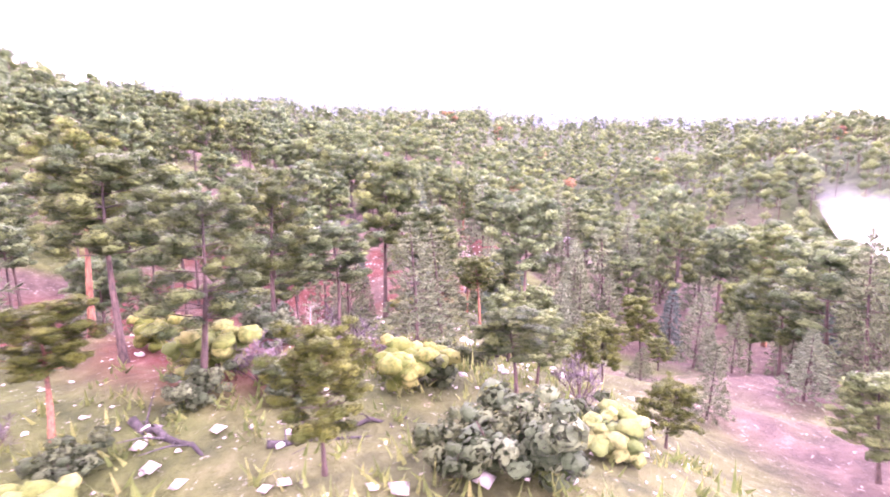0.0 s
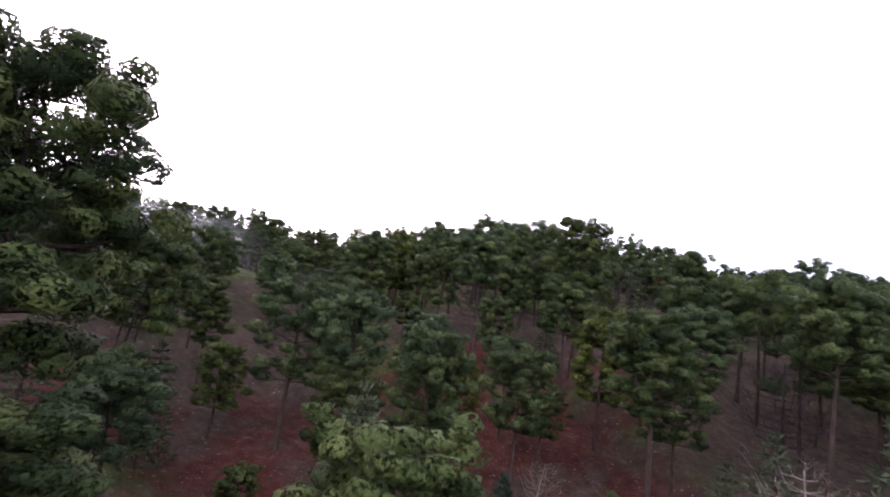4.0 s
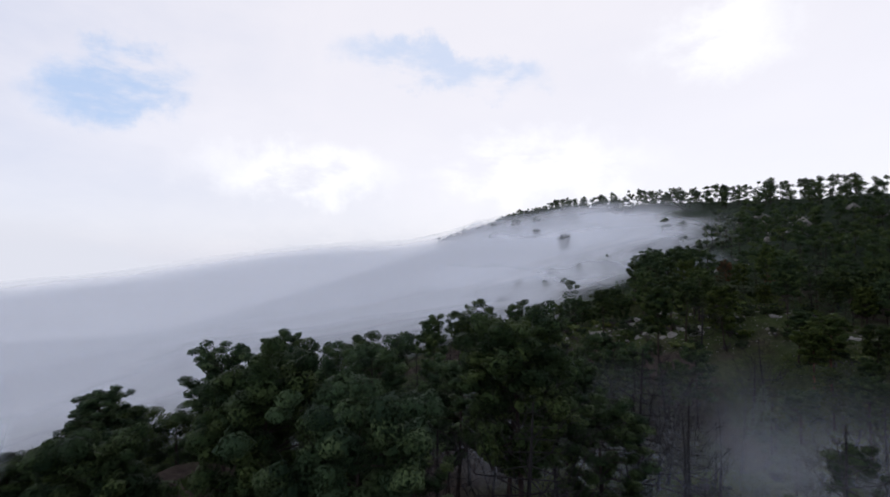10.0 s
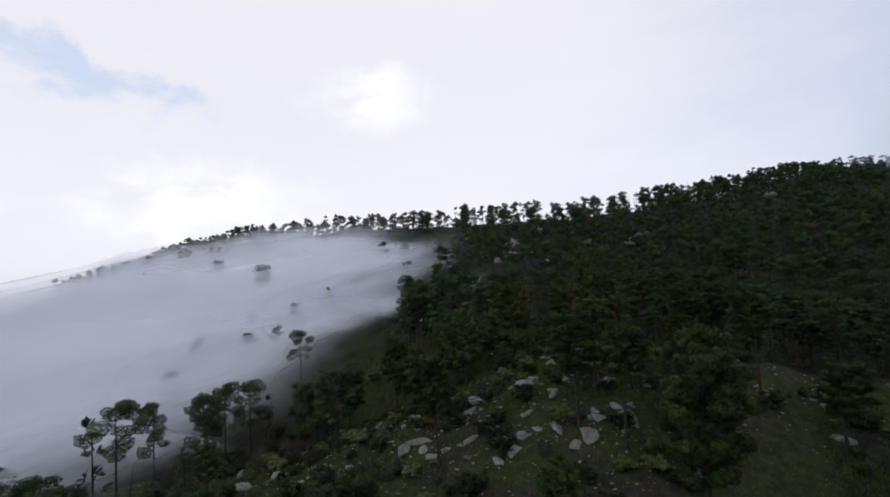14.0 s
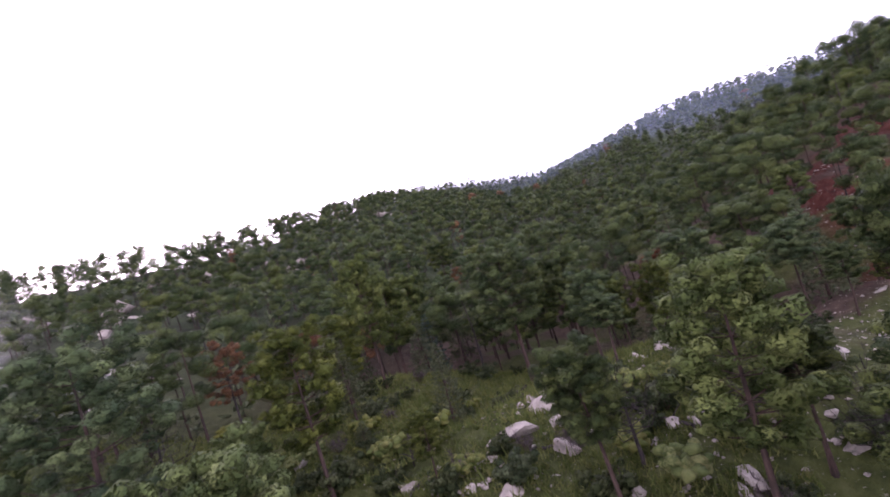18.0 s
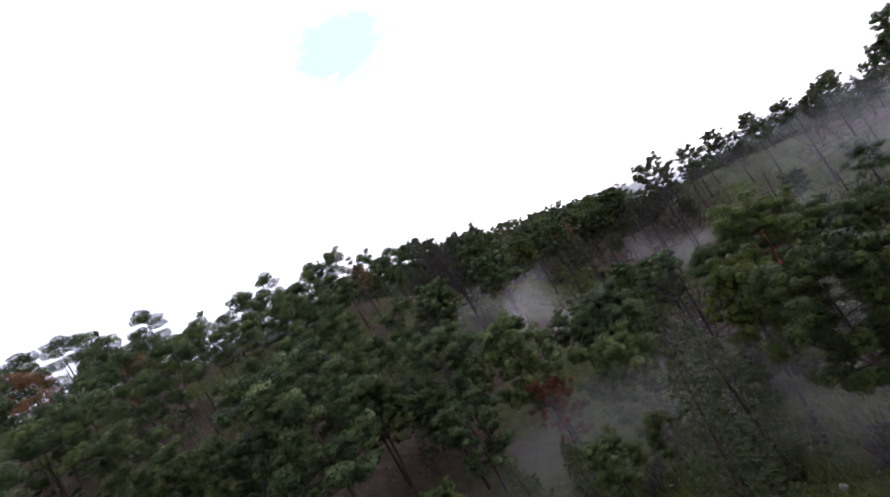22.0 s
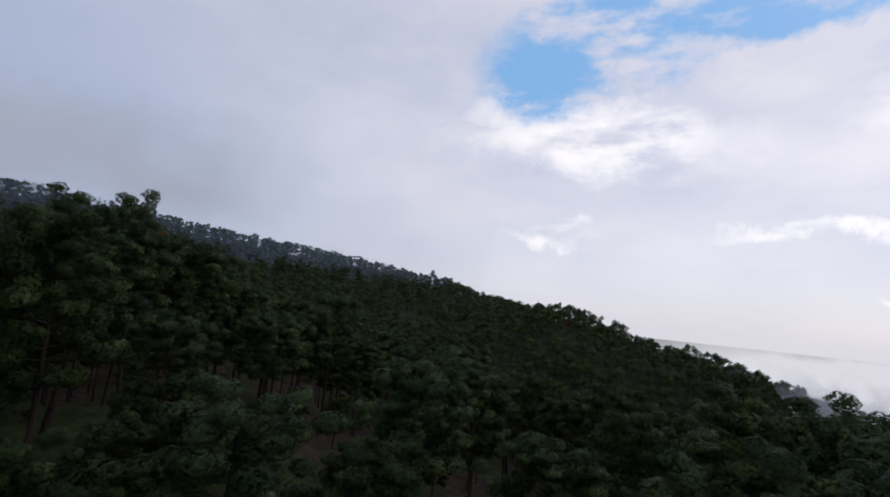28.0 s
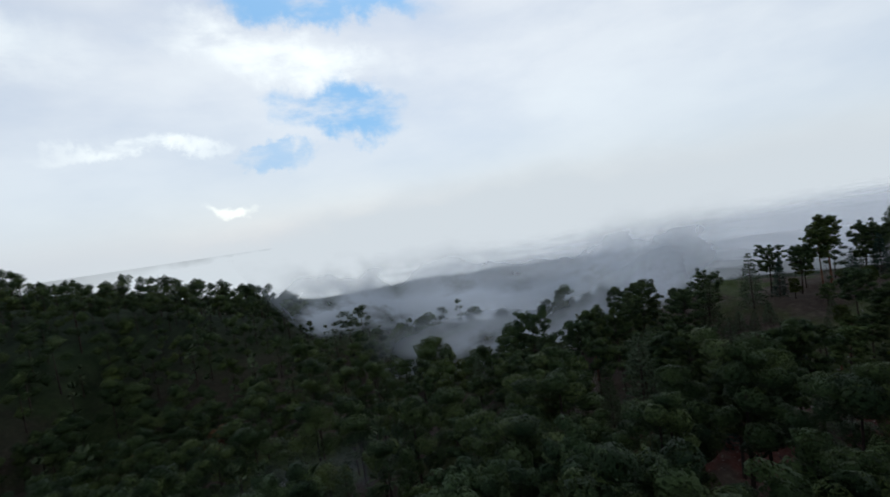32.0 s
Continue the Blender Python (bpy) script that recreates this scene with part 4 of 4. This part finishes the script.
# ---- far woods: the rest of the slopes, joined ----
LOWS = {}
for grade in (0, 1, 2):
    for kind, mat in (("pine", PINE), ("young", YOUNG), ("fir", FIR), ("snag", CHAR), ("rust", RUST)):
        for variant in range(3):
            crown = "fir" if kind == "fir" else "bare" if kind == "snag" else "pine"
            if crown == "bare":
                t = tree("x", "trunk", 11.0, 0.16, 5 + variant, "bare", None, CHAR, 0.3, 2.2, (6, 4, 3)[grade], 3, (2, 1, 0)[grade], 0, 0, 0, "")
            elif grade == 0:
                t = tree("x", "trunk", BASE_H[kind], 0.2, 5 + variant, crown, mat, BARK, 0.12 if crown == "fir" else 0.42 + 0.07 * variant, 2.3, 6, 4, 1 if crown == "pine" else 4, 6 if crown == "pine" else 8, 1.15 if crown == "pine" else 0.8, 0.05 if crown == "pine" else 0.24, "")
            elif grade == 1:
                t = tree("x", "trunk", BASE_H[kind], 0.2, 5 + variant, crown, mat, BARK, 0.12 if crown == "fir" else 0.44, 2.1, 4, 3 if crown == "pine" else 4, 1, 1 if crown == "pine" else 8, 1.45 if crown == "pine" else 1.35, 0.18 if crown == "pine" else 0.3, "")
            else:
                t = tree("x", "trunk", BASE_H[kind], 0.2, 5 + variant, crown, mat, BARK, 0.12 if crown == "fir" else 0.34, 1.7, 3, 2 if crown == "pine" else 3, 1, 0 if crown == "pine" else 7, 1.8 if crown == "pine" else 1.75, 0.2 if crown == "pine" else 0.4, "")
            if crown == "bare":
                LOWS[kind, grade, variant] = [bare_shape(t)]
            else:
                v, f = tube([(0, 0, -0.5), (0.1, 0, BASE_H[kind] * 0.9)], [0.2, 0.06], 3)
                stick = np.array(v), None, np.array([i for q in f for i in (q[0], q[1], q[2], q[0], q[2], q[3])]).reshape(-1, 3)
                LOWS[kind, grade, variant] = [stick, SHAPES[t.name]]
            for c in list(t.children) + [t]:
                bpy.data.objects.remove(c)
XS, YS = rng.uniform(-420, 720, 15000), rng.uniform(-560, 720, 15000)
keep = ~((XS > -190) & (XS < 240) & (YS > -230) & (YS < 380)) & (land(XS, YS) > -45) & ~((XS < -110) & (YS > 120) & (YS < 450))
for x, y in zip(XS[keep], YS[keep]):
    far_trees.append((choose((("pine", 0.8), ("fir", 0.12), ("snag", 0.075), ("rust", 0.005)), rng.random()), x, y, rng.uniform(9, 14), float(np.min(np.hypot(FLAT[::5, 0] - x, FLAT[::5, 1] - y)))))
heap = {}
levels = land([q[1] for q in far_trees], [q[2] for q in far_trees])
for (kind, x, y, h, d), zz in zip(far_trees, levels):
    kind = {"blue": "fir", "red": "young", "silver": "snag"}.get(kind, kind)
    s = h / BASE_H[kind]
    m = np.array((Matrix.Rotation(rng.uniform(0, 6.28), 3, "Z") @ Matrix.Diagonal((s * rng.uniform(0.9, 1.2),) * 2 + (s,))))
    grade = 0 if d < 42 else 1 if d < 115 else 2
    for part_i, (v, nn, f) in enumerate(LOWS[kind, grade, int(rng.integers(3))]):
        heap.setdefault((kind, part_i), []).append((v @ m.T + np.array([x, y, zz]), None if nn is None else nn @ m.T / s, f))
for (kind, part_i), lists in heap.items():
    mat = {"pine": PINE, "young": YOUNG, "fir": FIR, "rust": RUST, "snag": CHAR}[kind] if part_i == 1 else BARK if kind != "snag" else CHAR
    ob = new("far_woods", shape_mesh("far_woods", *merged(lists), mat))
    tagged(ob, "distant pine woods on the mountain slopes", "woods", kind="stuff")

for (kind, v), places in PLACED.items():
    template = KINDS[kind, v]
    template["group"] = "trees of the mountain forest"
    for m in places[1:]:
        copy_thing(template, m)
    if places:
        template.matrix_basis = places[0]
    else:
        for c in list(template.children) + [template]:
            bpy.data.objects.remove(c)


# ---- stones, shrubs, grass and fallen wood ----
def part(name, bm, mat, parent, label=""):
    me = bpy.data.meshes.new(name)
    bm.to_mesh(me)
    bm.free()
    me.materials.append(mat)
    ob = new(name, me)
    ob.parent = parent
    return tagged(ob, label)


def stone_mesh(seed, fine):
    """A broken limestone block: a lump cut by a few planes and roughened."""
    r = random.Random(seed)
    bm = bmesh.new()
    bmesh.ops.create_icosphere(bm, subdivisions=fine, radius=1.0)
    cuts = [(Vector((r.gauss(0, 1), r.gauss(0, 1), r.gauss(0, 0.8))).normalized(), r.uniform(0.34, 0.66)) for k in range(13)]
    for v in bm.verts:
        for d, k in cuts:
            over = v.co.dot(d) - k
            if over > 0:
                v.co -= d * over
        v.co *= 1 + 0.10 * noise.noise(v.co * 3 + Vector((seed, 0, 0)))
        v.co.z *= 0.62
    me = bpy.data.meshes.new("boulder")
    bm.to_mesh(me)
    bm.free()
    me.materials.append(ROCK)
    return me


STONES = [stone_mesh(k, 2) for k in range(6)]
BIGSTONES = [stone_mesh(10 + k, 4) for k in range(3)]


def boulder(x, y, size, label="pale weathered limestone boulder half sunk in the soil"):
    ob = new("boulder", STONES[int(rng.integers(6))] if size < 1.6 else BIGSTONES[int(rng.integers(3))])
    ob.matrix_world = pose(x, y, height(x, y) - 0.12 * size, rng.normal(0, 12), rng.normal(0, 12), rng.uniform(0, 360)) @ Matrix.Diagonal((size * rng.uniform(0.9, 1.9), size * rng.uniform(0.7, 1.1), size * rng.uniform(0.6, 1.2), 1))
    return tagged(ob, label, "boulder", "boulders on the slopes")


for cx, cy, rx, ry, many, lo, hi in ((-92, 190, 20, 14, 100, 0.45, 2.0), (-74, 196, 12, 10, 36, 0.4, 1.5), (-120, 194, 16, 14, 52, 0.5, 2.2), (-96, 212, 14, 10, 20, 0.4, 1.6), (-100, 280, 14, 12, 14, 0.8, 2.6), (-84, 345, 34, 16, 24, 1.2, 4.0), (-66, 184, 10, 8, 14, 0.4, 1.3),
                                     (-40, 184, 10, 6, 10, 0.3, 1.0), (-36, 4, 10, 6, 7, 0.25, 0.7), (-8, 8, 16, 8, 6, 0.2, 0.6), (-58, 63, 7, 5, 8, 0.4, 1.2), (8, 118, 10, 8, 5, 0.3, 0.9)):
    for k in range(many):
        a, q = rng.uniform(0, 6.28), math.sqrt(rng.random())
        boulder(cx + rx * q * math.cos(a), cy + ry * q * math.sin(a), lo + (hi - lo) * rng.random() ** 2.2)
boulder(-84.5, 348, 6.5, "huge rounded pinkish limestone boulder on the northern slope")
boulder(-100, 279, 2.8, "large flat white limestone outcrop in the fog")
boulder(-118, 268, 3.4, "large flat white limestone outcrop in the fog")


def scattered(name, mat, label, category, spots, make):
    """Small growth or litter over several ovals of ground, joined."""
    shapes, marks = [], []
    for cx, cy, rx, ry, many in spots:
        for k in range(many):
            a, q = rng.uniform(0, 6.28), math.sqrt(rng.random())
            marks.append((cx + rx * q * math.cos(a), cy + ry * q * math.sin(a)))
    marks = np.array(marks)
    for (x, y), z in zip(marks, land(marks[:, 0], marks[:, 1])):
        shapes.append(make(np.array([x, y, z])))
    ob = new(name, shape_mesh(name, *merged(shapes), mat))
    return tagged(ob, label, category, kind="stuff")


def pebble(p):
    s = 0.06 + 0.26 * rng.random() ** 3
    v = OCTA_V * rng.uniform(0.6, 1.3, (6, 1)) * np.array([s, s * rng.uniform(0.6, 1), s * 0.55])
    a = rng.uniform(0, 6.28)
    rot = np.array([[math.cos(a), -math.sin(a), 0], [math.sin(a), math.cos(a), 0], [0, 0, 1]])
    return v @ rot.T + p + np.array([0, 0, s * 0.15]), None, OCTA_F


scattered("small_stones", ROCK, "loose pale stones strewn over the soil", "stones", ((-38, 8, 22, 14, 800), (-4, 8, 26, 14, 600), (-94, 190, 30, 22, 3400), (-126, 200, 26, 24, 1800), (-48, 178, 20, 16, 900), (-10, 190, 26, 9, 600), (0, 118, 20, 12, 500), (-58, 63, 12, 10, 300)), pebble)


def ledge(p):
    v, nn, f = pebble(np.zeros(3))
    return v * rng.uniform(9, 26) + p, nn, f


scattered("rock_ledges", ROCK, "pale broken rock ledges on the far ridges", "rocks", ((57, 472, 60, 14, 60), (290, 690, 70, 24, 60), (-70, 380, 60, 30, 60)), ledge)


def tuft(p):
    k, s = 7, rng.uniform(0.18, 0.5)
    d = rng.normal(0, 0.5, (k, 3)) + np.array([0, 0, 1.0])
    base = p + rng.normal(0, 0.16, (k, 3)) * np.array([1, 1, 0])
    tip = base + d * s
    side = np.cross(d, rng.normal(size=(k, 3)))
    side /= np.linalg.norm(side, axis=1)[:, None]
    return np.stack([base, base + side * 0.12, tip], 1).reshape(-1, 3), None, np.arange(3 * k).reshape(-1, 3)


scattered("grass", GRASS, "yellow-green mountain grass and low herbs", "grass", ((-88, 212, 30, 26, 14000), (-46, 4, 16, 10, 700), (-66, 122, 20, 24, 4000), (-54, 164, 14, 20, 4000), (-8, 116, 22, 14, 4000), (-112, 232, 22, 28, 4000), (-126, 200, 24, 26, 5000)), tuft)


def shrub(name, seed, mat, label, bushy):
    """A low shrub: stems from one root and a loose head of small sprays."""
    r = np.random.default_rng(seed)
    root = new(name)
    stems, cs, ax, sz = [], [], [], []
    for k in range(9):
        a = 6.28 * k / 9 + r.uniform(-0.3, 0.3)
        e = np.array([math.cos(a) * r.uniform(0.3, 0.8), math.sin(a) * r.uniform(0.3, 0.8), r.uniform(0.45, 0.95)])
        stems.append(tube([(0, 0, -0.1), tuple(e * 0.5 + r.normal(0, 0.05, 3)), tuple(e)], [0.03, 0.02, 0.008], 3))
        for q in range(6):
            cs.append(e * r.uniform(0.5, 1.05) + r.normal(0, 0.14, 3)), ax.append(np.array([0, 0, 1.0])), sz.append(0.24 * r.uniform(0.7, 1.3))
    v, f = join(stems)
    st = mesh_object("woody_base", v, f, BARK)
    st.parent = root
    head = new("foliage", shape_mesh("foliage", *(puffs(cs, ax, sz, 4, 0.1, 1.0, r) if bushy else blades(cs, ax, sz, 14, 0.06, 0.8, r)), mat))
    head.parent = root
    return tagged(root, label, "shrub", "shrubs on the open ground")


SHRUBS = [shrub("leafy_shrub", 1, SHRUB, "dark green leafy shrub on open ground", True), shrub("leafy_shrub", 2, SHRUB, "dark green leafy shrub on open ground", True), shrub("bare_shrub", 3, GREY, "leafless purple-grey shrub with bare twigs", False), shrub("low_bush", 4, GRASS, "low yellow-green bush among grass", True)]
spots = []
for cx, cy, rx, ry, many in ((-94, 192, 32, 26, 230), (-130, 206, 24, 28, 130), (-44, 6, 14, 9, 26), (-52, 176, 14, 14, 26), (-8, 8, 18, 9, 24), (-6, 116, 18, 10, 30), (-84, 222, 20, 14, 50), (-58, 130, 14, 12, 24), (-64, 112, 16, 10, 20)):
    for k in range(many):
        a, q = rng.uniform(0, 6.28), math.sqrt(rng.random())
        spots.append((cx + rx * q * math.cos(a), cy + ry * q * math.sin(a)))
by_kind = {0: [], 1: [], 2: [], 3: []}
for x, y in spots:
    by_kind[int(rng.choice(4, p=(0.3, 0.25, 0.25, 0.2)))].append(pose(x, y, height(x, y), 0, 0, rng.uniform(0, 360)) @ Matrix.Scale(rng.uniform(0.7, 1.7), 4))
for k, places in by_kind.items():
    for m in places[1:]:
        copy_thing(SHRUBS[k], m)
    SHRUBS[k].matrix_basis = places[0]


def log(x, y, turn, length, radius, mat=CHAR, label="fallen charred pine trunk lying on the ground"):
    """A fallen trunk with broken stubs, laid along the slope."""
    dx, dy = math.cos(radians(turn)), math.sin(radians(turn))
    root = new("fallen_log")
    root.location = (x, y, height(x, y))
    pts, rad = [], []
    for k in range(7):
        t = k / 6 - 0.5
        px, py = x + dx * t * length, y + dy * t * length
        pts.append((px - x, py - y, height(px, py) - height(x, y) + radius * 0.8 + 0.12 * math.sin(2.5 * k + x)))
        rad.append(radius * (1.15 - 0.75 * k / 6))
    v, f = tube(pts, rad, 8)
    v += [pts[0], pts[-1]]
    f += [(len(v) - 2, (k + 1) % 8, k) for k in range(8)] + [(len(v) - 1, 48 + k, 48 + (k + 1) % 8) for k in range(8)]
    ob = mesh_object("trunk", v, f, mat)
    ob.parent = root
    for k in range(5):
        p = Vector(pts[1 + k])
        e = p + Vector((-dy * rng.choice((-1, 1)), dx * rng.choice((-1, 1)), rng.uniform(0.2, 0.8))) * rng.uniform(0.4, 1.3)
        v, f = tube([tuple(p), tuple((p + e) / 2 + Vector((0, 0, 0.08))), tuple(e)], [radius * 0.35, radius * 0.22, radius * 0.08], 4)
        st = mesh_object("branch_stub", v, f, mat)
        st.parent = root
    return tagged(root, label, "log", "fallen logs")


for x, y, turn, length, radius in (
        (-47.8, 8.9, -110, 3.0, 0.11),
        (-46.2, 4.6, -64, 3.2, 0.10),
        (-47.2, 5.0, -62, 2.7, 0.09),
        (-35.4, 1.2, -76, 2.4, 0.09),
        (-4.2, 10.4, -79, 4.0, 0.18),
        (7.0, 1.0, -86, 3.4, 0.18),
        (-75.7, 198.9, -112, 5.9, 0.16),
        (-73.8, 175.3, -50, 3.4, 0.15),
        (-86.4, 210.1, -126, 4.6, 0.20),
        (-78.6, 195.1, -107, 8.3, 0.20),
        (-65.1, 192.5, -106, 7.2, 0.17),
        (-73.0, 64.8, 124, 10.7, 0.25),
):
    log(x, y, turn, length, radius)
for cx, cy, rx, ry, many in ((-86, 204, 20, 16, 8), (-64, 112, 18, 14, 8), (-50, 150, 12, 14, 6), (2, 14, 20, 12, 6), (-52, 178, 12, 10, 5), (-10, 114, 14, 10, 5), (-66, 74, 10, 8, 4)):
    for k in range(many):
        a, q = rng.uniform(0, 6.28), math.sqrt(rng.random())
        log(cx + rx * q * math.cos(a), cy + ry * q * math.sin(a), rng.uniform(0, 360), rng.uniform(3, 8), rng.uniform(0.09, 0.2))
